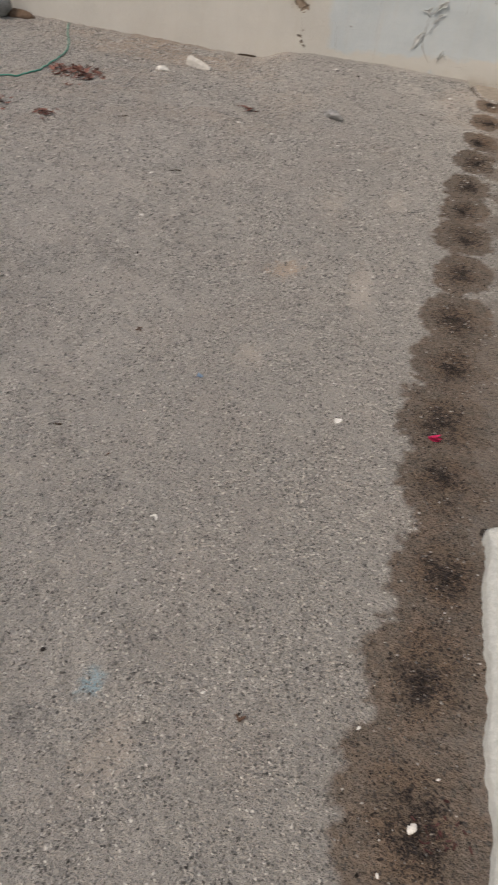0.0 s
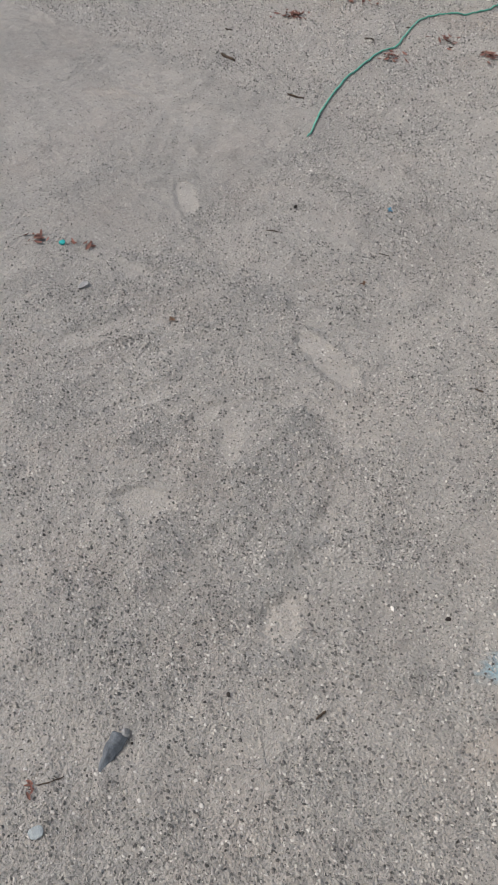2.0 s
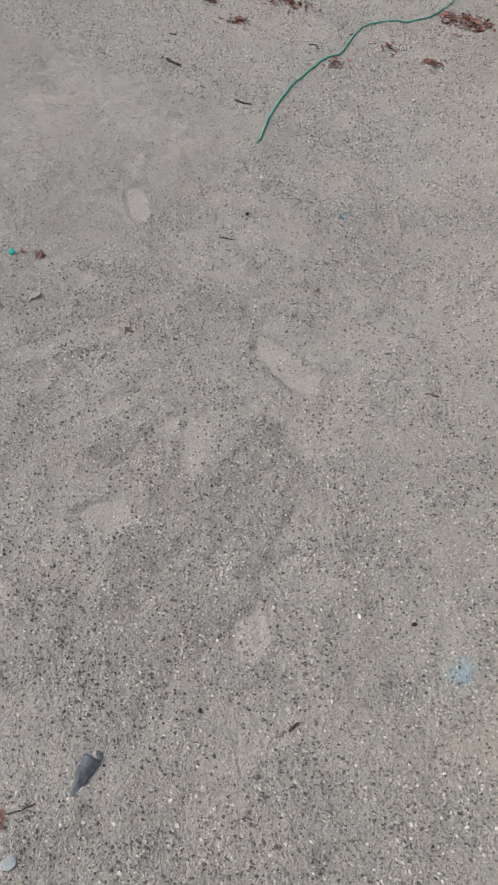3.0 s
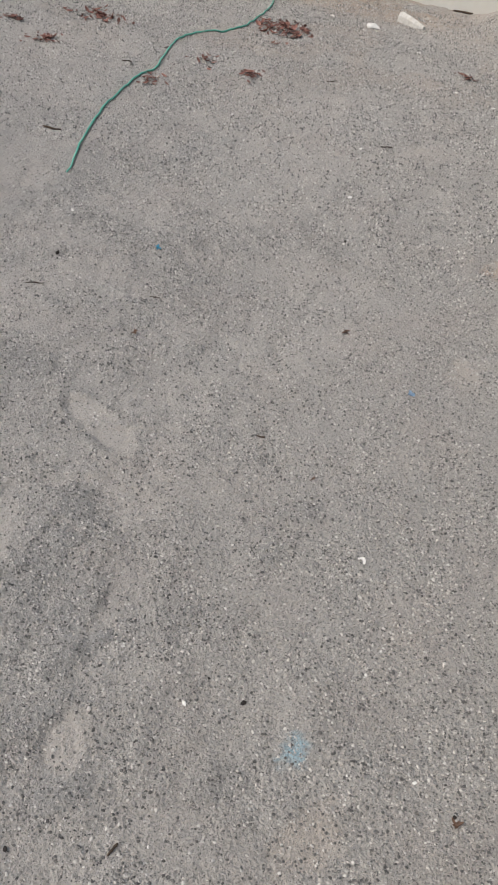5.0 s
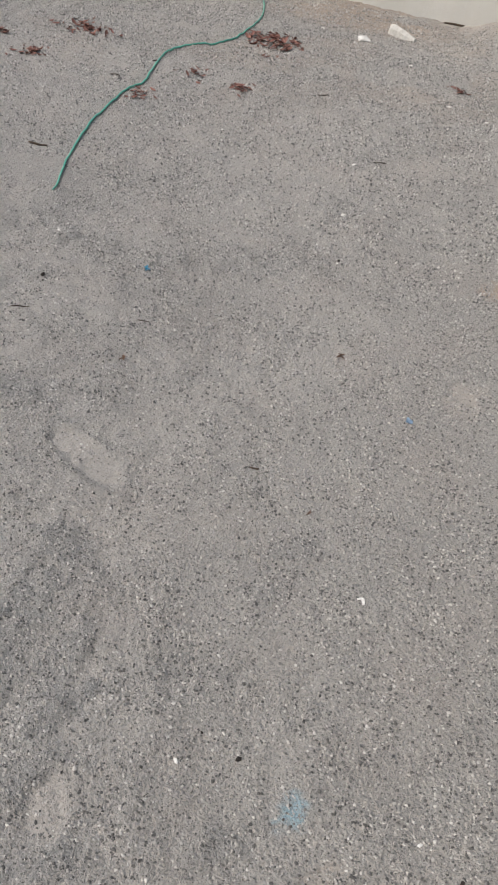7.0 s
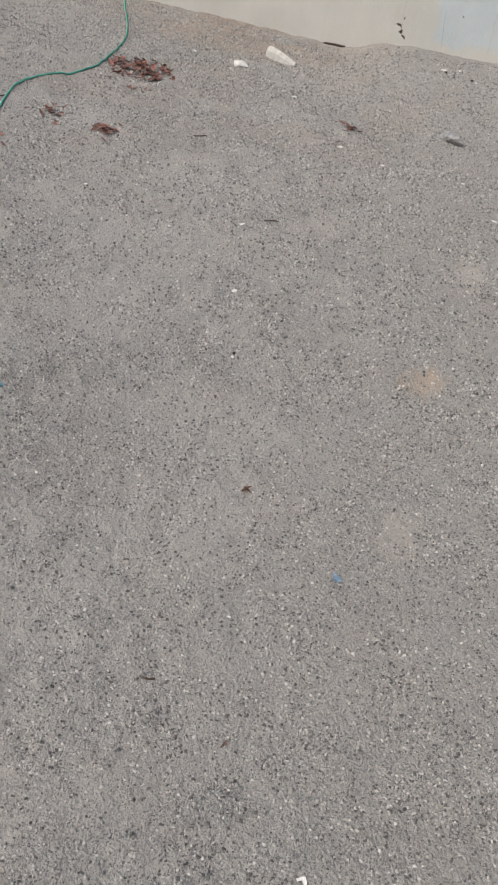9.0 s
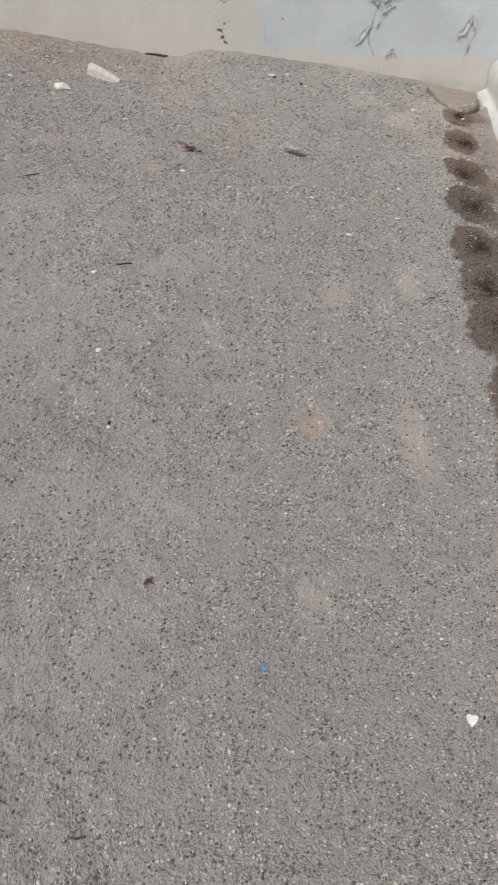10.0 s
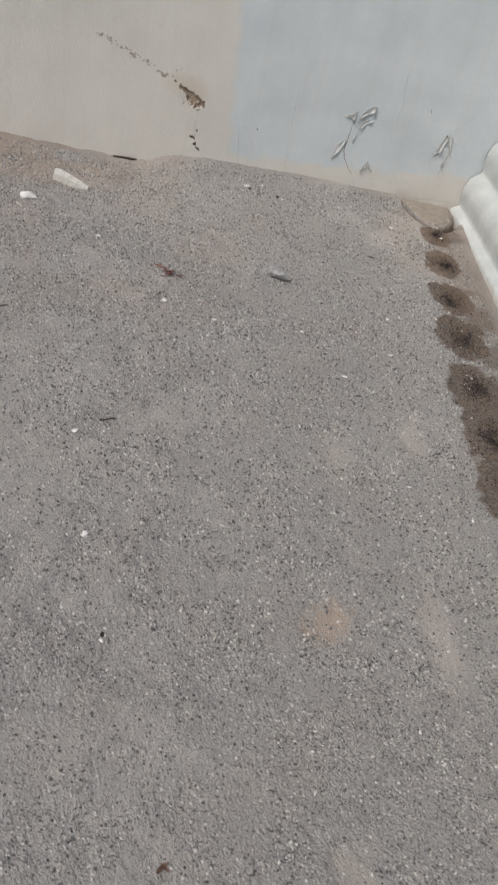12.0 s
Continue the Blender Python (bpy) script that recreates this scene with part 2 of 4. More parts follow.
def ground_material():
    m, nt, b = material("dusty_worn_asphalt")
    co = coords(nt)
    cell = voronoi(nt, co, 150)
    bw = nt.nodes.new("ShaderNodeRGBToBW")
    nt.links.new(cell, bw.inputs[0])
    cell2 = voronoi(nt, co, 85)
    dist2 = voronoi(nt, co, 85, "Distance")
    bw2 = nt.nodes.new("ShaderNodeRGBToBW")
    nt.links.new(cell2, bw2.inputs[0])
    fine = noise_tex(nt, co, 380, 2)
    mid = noise_tex(nt, co, 165, 3, 0.7)
    sand = attr(nt, "sand")
    bare = calc(nt, "MULTIPLY_ADD", sand, -0.95, 1.0)
    # stones in a beige binder
    stone = ramp(nt, bw.outputs[0], (0.12, (0.30, 0.290, 0.280)), (0.5, (0.365, 0.351, 0.333)), (0.88, (0.475, 0.459, 0.437)))
    binder = mix(nt, fine, (0.335, 0.315, 0.290), (0.425, 0.402, 0.373))
    col = mix(nt, ramp(nt, mid, (0.42, grey(0.15)), (0.62, grey(0.8))), stone, binder)
    broad = noise_tex(nt, co, 6.5, 4)
    col = mix(nt, ramp(nt, broad, (0.56, grey(0)), (0.70, grey(0.34))), col, (0.310, 0.313, 0.309))
    col = mix(nt, ramp(nt, noise_tex(nt, co, 3.3, 4), (0.46, grey(0)), (0.68, grey(0.40))), col, (0.39, 0.340, 0.306))
    col = mix(nt, calc(nt, "MULTIPLY", attr(nt, "coarse"), 0.42), col, (0.265, 0.267, 0.266))
    # thin dust
    dust = mix(nt, fine, (0.335, 0.311, 0.283), (0.415, 0.387, 0.355))
    packed = mix(nt, fine, (0.285, 0.262, 0.237), (0.350, 0.324, 0.296))
    dust = mix(nt, ramp(nt, sand, (0.42, grey(0)), (0.72, grey(1))), dust, packed)
    col = mix(nt, calc(nt, "MULTIPLY", sand, calc(nt, "MULTIPLY_ADD", mid, 0.8, 0.42)), col, dust)
    # shade in the gaps between the stones, painted as ragged dark ovals of two sizes, and light chips
    warp = nt.nodes.new("ShaderNodeTexNoise")
    warp.inputs["Scale"].default_value = 210
    warp.inputs["Detail"].default_value = 2
    nt.links.new(co, warp.inputs["Vector"])
    shift = nt.nodes.new("ShaderNodeVectorMath")
    shift.operation = "MULTIPLY_ADD"
    shift.inputs[1].default_value = (0.009, 0.009, 0.009)
    nt.links.new(warp.outputs["Color"], shift.inputs[0])
    nt.links.new(co, shift.inputs[2])
    crooked = shift.outputs[0]

    def ovals(scale, share, size):
        rnd = nt.nodes.new("ShaderNodeRGBToBW")
        nt.links.new(voronoi(nt, crooked, scale), rnd.inputs[0])
        radius = calc(nt, "MULTIPLY", ramp(nt, rnd.outputs[0], (1 - share - 0.12, grey(0)), (1.0, grey(1))), size)
        gap = calc(nt, "SUBTRACT", radius, voronoi(nt, crooked, scale, "Distance"))
        return ramp(nt, calc(nt, "MULTIPLY_ADD", gap, 2.0, 0.3), (0.26, grey(0)), (0.44, grey(1)))

    dots = calc(nt, "MAXIMUM", ovals(122, 0.38, 0.51), calc(nt, "MULTIPLY", ovals(200, 0.50, 0.60), 0.9))
    dots = calc(nt, "MAXIMUM", dots, calc(nt, "MULTIPLY", ovals(84, 0.22, 0.43), 0.95))
    pit = ramp(nt, mid, (0.28, grey(1)), (0.40, grey(0)))
    thick = ramp(nt, noise_tex(nt, co, 17, 3), (0.38, grey(0.35)), (0.60, grey(1.0)))
    pit_shade = calc(nt, "MULTIPLY", calc(nt, "MULTIPLY", calc(nt, "MAXIMUM", dots, calc(nt, "MULTIPLY", pit, 0.7)), thick), calc(nt, "MULTIPLY", bare, calc(nt, "MULTIPLY_ADD", attr(nt, "coarse"), -0.45, 1.0)))
    col = mix(nt, calc(nt, "MULTIPLY", pit_shade, 0.95), col, (0.062, 0.059, 0.057))
    chip = calc(nt, "MULTIPLY", ramp(nt, dist2, (0.20, grey(1)), (0.34, grey(0))), ramp(nt, bw2.outputs[0], (0.66, grey(0)), (0.70, grey(1))))
    col = mix(nt, calc(nt, "MULTIPLY", calc(nt, "MULTIPLY", chip, bare), 0.45), col, (0.58, 0.565, 0.545))
    col = mix(nt, calc(nt, "MULTIPLY", attr(nt, "orange"), 0.72), col, mix(nt, fine, (0.335, 0.240, 0.172), (0.43, 0.324, 0.238)))
    col = mix(nt, calc(nt, "MULTIPLY", attr(nt, "blue"), calc(nt, "MULTIPLY_ADD", mid, 1.7, -0.15)), col, (0.27, 0.44, 0.53))
    damp = mix(nt, 1.0, col, mix(nt, ramp(nt, noise_tex(nt, co, 14, 3), (0.4, grey(0)), (0.6, grey(1))), (0.46, 0.370, 0.305), (0.57, 0.425, 0.325)), "MULTIPLY")
    specks = calc(nt, "MAXIMUM", ovals(74, 0.48, 0.58), ovals(125, 0.62, 0.64))
    damp = mix(nt, calc(nt, "MULTIPLY", specks, 0.85), damp, (0.030, 0.024, 0.022))
    col = mix(nt, attr(nt, "wet"), col, damp)
    # black debris in the drip cores, and painted shade in the gully
    muck_and_shade = mix(nt, bw.outputs[0], (0.012, 0.010, 0.012), (0.055, 0.047, 0.049))
    crisp = calc(nt, "MULTIPLY_ADD", calc(nt, "SUBTRACT", noise_tex(nt, co, 150, 3, 0.65), 0.5), 4.0, attr(nt, "black"))
    col = mix(nt, ramp(nt, crisp, (0.56, grey(0)), (0.74, grey(0.95))), mix(nt, calc(nt, "MULTIPLY", attr(nt, "black"), 0.45), col, (0.055, 0.043, 0.040)), muck_and_shade)
    nt.links.new(col, b.inputs["Base Color"])
    nt.links.new(calc(nt, "MULTIPLY_ADD", attr(nt, "wet"), -0.22, 0.94), b.inputs["Roughness"])
    b.inputs["Specular IOR Level"].default_value = 0.25
    nt.links.new(calc(nt, "MULTIPLY_ADD", attr(nt, "wet"), -0.42, 0.29), b.inputs["Sheen Weight"])
    b.inputs["Sheen Roughness"].default_value = 0.6
    h = calc(nt, "SUBTRACT", calc(nt, "ADD", calc(nt, "MULTIPLY", bw.outputs[0], 0.35), calc(nt, "MULTIPLY", mid, 1.3)), calc(nt, "MULTIPLY", pit_shade, 1.1))
    h = calc(nt, "ADD", h, calc(nt, "MULTIPLY", noise_tex(nt, co, 78, 3, 0.6), 1.8))
    h = calc(nt, "ADD", h, calc(nt, "MULTIPLY", noise_tex(nt, co, 31, 3, 0.6), 2.2))
    h = calc(nt, "ADD", calc(nt, "MULTIPLY", h, bare), calc(nt, "MULTIPLY", fine, 0.18))
    bump(nt, b, h, 1.0, 0.010)
    return m


def simple(name, dark, light, scale=30, rough=0.85, rel=0.5, dist=0.002, scale2=None, island=False, spec=0.3):
    """A plain rough surface that varies at two scales."""
    m, nt, b = material(name)
    co = coords(nt)
    f = noise_tex(nt, co, scale, 4, 0.6)
    g = noise_tex(nt, co, scale2 or scale * 6, 3)
    col = mix(nt, ramp(nt, f, (0.3, grey(0)), (0.7, grey(1))), dark, light)
    col = mix(nt, ramp(nt, g, (0.4, grey(0)), (0.75, grey(0.45))), col, tuple(0.6 * v for v in dark))
    if island:
        geo = nt.nodes.new("ShaderNodeNewGeometry")
        col = mix(nt, 1.0, col, ramp(nt, geo.outputs["Random Per Island"], (0.0, grey(0.55)), (1.0, grey(1.45))), "MULTIPLY")
    nt.links.new(col, b.inputs["Base Color"])
    b.inputs["Roughness"].default_value = rough
    b.inputs["Specular IOR Level"].default_value = spec
    bump(nt, b, calc(nt, "ADD", f, calc(nt, "MULTIPLY", g, 0.5)), rel, dist)
    return m


def grit_material(name, dusty, *stops):
    m, nt, b = material(name)
    co = coords(nt)
    geo = nt.nodes.new("ShaderNodeNewGeometry")
    col = ramp(nt, geo.outputs["Random Per Island"], *stops)
    col = mix(nt, noise_tex(nt, co, 300, 2), mix(nt, 0.35, col, stops[2][1]), col)
    nt.links.new(col, b.inputs["Base Color"])
    b.inputs["Roughness"].default_value = 0.9
    b.inputs["Sheen Weight"].default_value = dusty
    b.inputs["Sheen Roughness"].default_value = 0.6
    return m


def wall_material():
    m, nt, b = material("patched_wall_paint")
    co = coords(nt)
    sep = nt.nodes.new("ShaderNodeSeparateXYZ")
    nt.links.new(co, sep.inputs[0])
    x, z = sep.outputs["X"], sep.outputs["Z"]
    soft = noise_tex(nt, co, 7, 4)
    roll = noise_tex(nt, co, 75, 3)
    cream = mix(nt, ramp(nt, noise_tex(nt, co, 2.2, 4), (0.35, grey(0)), (0.68, grey(1))), (0.56, 0.552, 0.525), (0.615, 0.605, 0.578))
    pale = mix(nt, ramp(nt, noise_tex(nt, co, 3.1, 4), (0.35, grey(0)), (0.68, grey(1))), (0.50, 0.555, 0.59), (0.575, 0.625, 0.655))
    edge = calc(nt, "ADD", x, calc(nt, "MULTIPLY", z, 0.10))
    edge = calc(nt, "ADD", edge, calc(nt, "MULTIPLY_ADD", soft, 0.16, 0.0))
    east = ramp(nt, calc(nt, "ADD", edge, 0.72), (0.485, grey(0)), (0.545, grey(1)))
    foot = calc(nt, "ADD", z, calc(nt, "MULTIPLY", soft, -0.20))
    foot = calc(nt, "ADD", foot, calc(nt, "MULTIPLY", x, -0.10))
    up = ramp(nt, foot, (0.0, grey(0)), (0.035, grey(1)))
    col = mix(nt, calc(nt, "MULTIPLY", east, up), cream, pale)
    # splashed earth in patches along the foot
    earth = calc(nt, "MULTIPLY", ramp(nt, z, (0.03, grey(0.6)), (0.11, grey(0))), ramp(nt, noise_tex(nt, co, 9, 5), (0.36, grey(0)), (0.62, grey(1))))
    earth = calc(nt, "MULTIPLY", earth, ramp(nt, calc(nt, "MULTIPLY_ADD", x, 0.5, 0.4), (0.42, grey(0.12)), (0.75, grey(1))))
    col = mix(nt, earth, col, (0.455, 0.405, 0.345))
    st = nt.nodes.new("ShaderNodeMapping")
    st.inputs["Scale"].default_value = (16, 16, 0.9)
    nt.links.new(co, st.inputs["Vector"])
    streak = noise_tex(nt, st.outputs["Vector"], 1.0, 4)
    col = mix(nt, ramp(nt, streak, (0.52, grey(0)), (0.76, grey(0.17))), col, (0.50, 0.455, 0.395))
    col = mix(nt, ramp(nt, noise_tex(nt, co, 26, 5, 0.7), (0.56, grey(0)), (0.74, grey(0.35))), col, (0.66, 0.655, 0.64))
    col = mix(nt, ramp(nt, voronoi(nt, co, 34, "Distance"), (0.03, grey(0.6)), (0.08, grey(0))), col, (0.33, 0.29, 0.25))
    # pitted spots where the plaster came away
    raw = mix(nt, noise_tex(nt, co, 130, 3), (0.11, 0.078, 0.06), (0.29, 0.215, 0.165))
    col = mix(nt, ramp(nt, attr(nt, "spall"), (0.30, grey(0)), (0.55, grey(1))), col, raw)
    col = mix(nt, calc(nt, "MULTIPLY", ramp(nt, attr(nt, "halo"), (0.2, grey(0)), (0.9, grey(0.5))), 1.0), col, (0.50, 0.42, 0.33))
    nt.links.new(col, b.inputs["Base Color"])
    b.inputs["Roughness"].default_value = 0.72
    b.inputs["Specular IOR Level"].default_value = 0.3
    bump(nt, b, calc(nt, "ADD", calc(nt, "ADD", roll, calc(nt, "MULTIPLY", noise_tex(nt, co, 190, 3, 0.6), 0.45)), calc(nt, "MULTIPLY", soft, 0.8)), 0.55, 0.006)
    return m


def plinth_material():
    m, nt, b = material("weathered_white_paint")
    co = coords(nt)
    col = mix(nt, ramp(nt, noise_tex(nt, co, 5, 5), (0.35, grey(0)), (0.7, grey(1))), (0.49, 0.52, 0.525), (0.60, 0.625, 0.62))
    col = mix(nt, ramp(nt, noise_tex(nt, co, 28, 5, 0.7), (0.52, grey(0)), (0.72, grey(0.55))), col, (0.43, 0.425, 0.405))
    speck = voronoi(nt, co, 45, "Distance")
    col = mix(nt, ramp(nt, speck, (0.05, grey(0.7)), (0.11, grey(0))), col, (0.22, 0.20, 0.18))
    sep = nt.nodes.new("ShaderNodeSeparateXYZ")
    nt.links.new(co, sep.inputs[0])
    foot = calc(nt, "ADD", sep.outputs["Z"], calc(nt, "MULTIPLY", noise_tex(nt, co, 22, 4), -0.10))
    col = mix(nt, ramp(nt, calc(nt, "ADD", foot, 0.05), (0.0, grey(0.75)), (0.045, grey(0))), col, (0.44, 0.40, 0.35))
    nt.links.new(col, b.inputs["Base Color"])
    b.inputs["Roughness"].default_value = 0.6
    bump(nt, b, calc(nt, "ADD", noise_tex(nt, co, 60, 4), noise_tex(nt, co, 12, 3)), 0.3, 0.004)
    return m


GROUND = ground_material()
GRIT = grit_material("loose_grit", 0.22, (0.0, (0.030, 0.029, 0.030)), (0.30, (0.085, 0.083, 0.083)), (0.37, (0.28, 0.270, 0.257)), (0.70, (0.44, 0.422, 0.398)), (0.94, (0.63, 0.613, 0.588)))
WET_GRIT = grit_material("wet_grit", 0.0, (0.0, (0.012, 0.010, 0.010)), (0.5, (0.035, 0.028, 0.026)), (0.7, (0.10, 0.074, 0.058)), (0.93, (0.17, 0.132, 0.105)), (0.985, (0.40, 0.38, 0.36)))
WALL = wall_material()
PLINTH = plinth_material()
PIER = simple("rough_white_render", (0.50, 0.52, 0.515), (0.66, 0.68, 0.67), 55, 0.9, 0.9, 0.008)
CONCRETE = simple("grey_brown_concrete", (0.255, 0.222, 0.188), (0.35, 0.312, 0.268), 22, 0.92, 0.8, 0.006)
PALE_STONE = simple("pale_broken_plaster", (0.43, 0.415, 0.39), (0.63, 0.62, 0.60), 26, 0.85, 0.5, 0.004)
WHITE_CHIP = simple("white_chip", (0.70, 0.68, 0.65), (0.88, 0.87, 0.85), 60, 0.6, 0.3, 0.001)
GREY_STONE = simple("grey_stone", (0.19, 0.19, 0.195), (0.42, 0.42, 0.425), 38, 0.8, 0.7, 0.003)
SLATE = simple("blue_grey_slate", (0.060, 0.070, 0.085), (0.17, 0.19, 0.215), 45, 0.7, 0.7, 0.002)
CRUMB_OR_GAP = simple("dark_crumb_or_gap", (0.018, 0.016, 0.016), (0.06, 0.05, 0.045), 80, 0.85, 0.6, 0.002)
LITTER = simple("dry_red_brown_petals", (0.135, 0.062, 0.053), (0.27, 0.138, 0.111), 25, 0.8, 0.3, 0.001, island=True)
WET_PETAL = simple("wet_dark_red_petal", (0.045, 0.016, 0.017), (0.12, 0.05, 0.046), 25, 0.6, 0.3, 0.001)
BROWN_LEAF = simple("dry_brown_leaf", (0.09, 0.052, 0.038), (0.20, 0.125, 0.09), 25, 0.85, 0.3, 0.001, island=True)
BARK = simple("dark_twig_bark", (0.035, 0.026, 0.02), (0.11, 0.08, 0.06), 40, 0.9, 0.6, 0.001)
MUCK = simple("black_wet_muck", (0.012, 0.011, 0.012), (0.06, 0.045, 0.04), 60, 0.6, 0.6, 0.002, island=True)
HOSE = simple("green_hose_plastic", (0.065, 0.32, 0.25), (0.16, 0.47, 0.375), 14, 0.5, 0.2, 0.001, scale2=120, spec=0.4)
DULL_BLUE = simple("dull_blue_scrap", (0.13, 0.20, 0.30), (0.24, 0.33, 0.43), 60, 0.8, 0.3, 0.001)
PALE_BLUE = simple("pale_blue_stone", (0.25, 0.285, 0.305), (0.38, 0.42, 0.44), 60, 0.85, 0.5, 0.002)
TEAL = simple("teal_plastic", (0.01, 0.30, 0.30), (0.05, 0.46, 0.44), 50, 0.45, 0.2, 0.001)
BLUE_BIT = simple("blue_plastic_scrap", (0.03, 0.24, 0.42), (0.10, 0.40, 0.58), 50, 0.5, 0.2, 0.001)
PINK = simple("magenta_petal", (0.42, 0.01, 0.07), (0.68, 0.04, 0.15), 60, 0.6, 0.2, 0.001)
BROWN = simple("brown_block", (0.10, 0.065, 0.045), (0.20, 0.14, 0.10), 20, 0.9, 0.6, 0.004)
SACK = simple("grey_cement_heap", (0.17, 0.175, 0.175), (0.32, 0.33, 0.33), 9, 0.9, 0.8, 0.01)
CRACK = simple("crack_shadow_line", (0.14, 0.125, 0.11), (0.30, 0.275, 0.25), 60, 0.95, 0.3, 0.001)
FLAKE = simple("lifted_paint_skin", (0.50, 0.53, 0.54), (0.66, 0.67, 0.67), 30, 0.65, 0.3, 0.001)


def shade(ob):
    for p in ob.data.polygons:
        p.use_smooth = True
    return ob


def mesh_object(name, bm, mat, parent=None, label="", soft=True):
    me = bpy.data.meshes.new(name)
    bm.normal_update()
    bm.to_mesh(me)
    bm.free()
    me.materials.append(mat)
    ob = new(name, me)
    if parent is not None:
        ob.parent = parent
    if label:
        ob["label"] = label
    return shade(ob) if soft else ob


def part(name, bm, mat, parent, label=""):
    return mesh_object(name, bm, mat, parent, label)


# ---- the ground: one sheet to the horizon, fine where the camera passes ----
def axis(lo, hi, step):
    fine = np.arange(lo, hi + step / 2, step)
    out = np.array([0.03, 0.1, 0.25, 0.6, 1.4, 3.0, 7.0, 18.0, 50.0, 150.0, 500.0, 1500.0])
    return np.concatenate([(lo - out)[::-1], fine, hi + out])


gx, gy = axis(-4.6, 1.42, 0.0123), axis(-0.75, 6.62, 0.0125)
GX, GY = np.meshgrid(gx, gy)
near = (np.abs(GX + 1) < 8) & (np.abs(GY - 3) < 9)
Z, SAND, WET, BLACK, ORANGE, BLUE, COARSE = relief(GX, GY)
Z = np.where(near, Z, 0.0)
cols, rows_n = len(gx), len(gy)
idx = np.arange(cols * rows_n).reshape(rows_n, cols)
quads = np.stack([idx[:-1, :-1], idx[:-1, 1:], idx[1:, 1:], idx[1:, :-1]], -1).reshape(-1, 4)


def gz(x, y):
    """Height of the ground's own sheet at a place."""
    i, j = int(np.clip(np.searchsorted(gx, x) - 1, 0, cols - 2)), int(np.clip(np.searchsorted(gy, y) - 1, 0, rows_n - 2))
    u, v = (x - gx[i]) / (gx[i + 1] - gx[i]), (y - gy[j]) / (gy[j + 1] - gy[j])
    return float((Z[j, i] * (1 - u) + Z[j, i + 1] * u) * (1 - v) + (Z[j + 1, i] * (1 - u) + Z[j + 1, i + 1] * u) * v)


def fast_mesh(name, verts, faces, mat):
    """A mesh from arrays; all faces have the same number of corners."""
    me = bpy.data.meshes.new(name)
    n = faces.shape[1]
    me.vertices.add(len(verts))
    me.vertices.foreach_set("co", np.asarray(verts, dtype=np.float32).ravel())
    me.loops.add(faces.size)
    me.loops.foreach_set("vertex_index", faces.ravel().astype(np.int32))
    me.polygons.add(len(faces))
    me.polygons.foreach_set("loop_start", np.arange(0, faces.size, n, dtype=np.int32))
    me.materials.append(mat)
    me.update(calc_edges=True)
    return me


ground_mesh = fast_mesh("ground", np.stack([GX, GY, Z], -1).reshape(-1, 3), quads, GROUND)
for key, values in (("sand", SAND), ("wet", WET), ("black", BLACK), ("orange", ORANGE), ("blue", BLUE), ("coarse", COARSE)):
    ground_mesh.attributes.new(key, "FLOAT", "POINT").data.foreach_set("value", values.astype(np.float32).ravel())
ground = shade(tagged(new("ground", ground_mesh), "dusty worn asphalt yard with shoe prints and damp drip stains", "ground", kind="structure"))


# ---- the back wall: patched plaster with cracks and pitted spots ----
WALL_Y = 6.58
# pitted spots: x, z, half width, half height, lean in degrees
SPOTS = [
    (-0.635, 0.428, 0.105, 0.020, -30, 1.0), (-0.575, 0.388, 0.062, 0.034, -36, 1.0), (-0.53, 0.368, 0.028, 0.026, 0, 1.0),
    (-0.552, 0.150, 0.020, 0.022, -60, 0.8), (-0.532, 0.112, 0.011, 0.026, 10, 0.8), (-0.508, 0.080, 0.026, 0.009, -35, 0.8), (-0.53, 0.195, 0.007, 0.010, 0, 0.7),
    (-0.138, 0.288, 0.008, 0.012, 20, 0.7), (0.945, 0.625, 0.005, 0.013, 15, 0.6), (1.185, 0.36, 0.008, 0.006, 30, 0.6),
]
pits_rnd = random.Random(12)
for k in range(80):
    f = pits_rnd.random()
    SPOTS.append((-0.72 - 0.50 * f + pits_rnd.gauss(0, 0.012), 0.482 + 0.175 * f + pits_rnd.gauss(0, 0.009), pits_rnd.uniform(0.006, 0.022), pits_rnd.uniform(0.004, 0.010), pits_rnd.uniform(-60, 10), pits_rnd.uniform(0.38, 0.50)))
for k in range(18):
    SPOTS.append((-0.60 + pits_rnd.uniform(-0.05, 0.085), 0.350 + pits_rnd.uniform(-0.025, 0.03), pits_rnd.uniform(0.003, 0.006), pits_rnd.uniform(0.008, 0.016), pits_rnd.uniform(-15, 15), 0.7))
for k in range(7):
    SPOTS.append((-0.72 + 0.12 * pits_rnd.random(), 0.50 + 0.06 * pits_rnd.random(), 0.012, 0.006, 40, 0.42))


def wall_front(x, z):
    """How far the plaster is eaten away, and the stained margin round it."""
    spall, halo = np.zeros_like(x), np.zeros_like(x)
    wob = fnoise(x, z, 60, 2) - 0.5
    for px, pz, a, b, lean, strength in SPOTS:
        c, s = math.cos(radians(lean)), math.sin(radians(lean))
        d = np.hypot(((x - px) * c + (z - pz) * s) / a, (-(x - px) * s + (z - pz) * c) / b) + wob * 1.7
        spall = np.maximum(spall, strength * (1 - smooth(0.55, 1.1, d)))
        halo = np.maximum(halo, 0.9 * np.exp(-(np.hypot((x - px) / (a + 0.04), (z - pz - 0.03) / (b + 0.06)) ** 2)) * (a > 0.04))
    return spall, halo


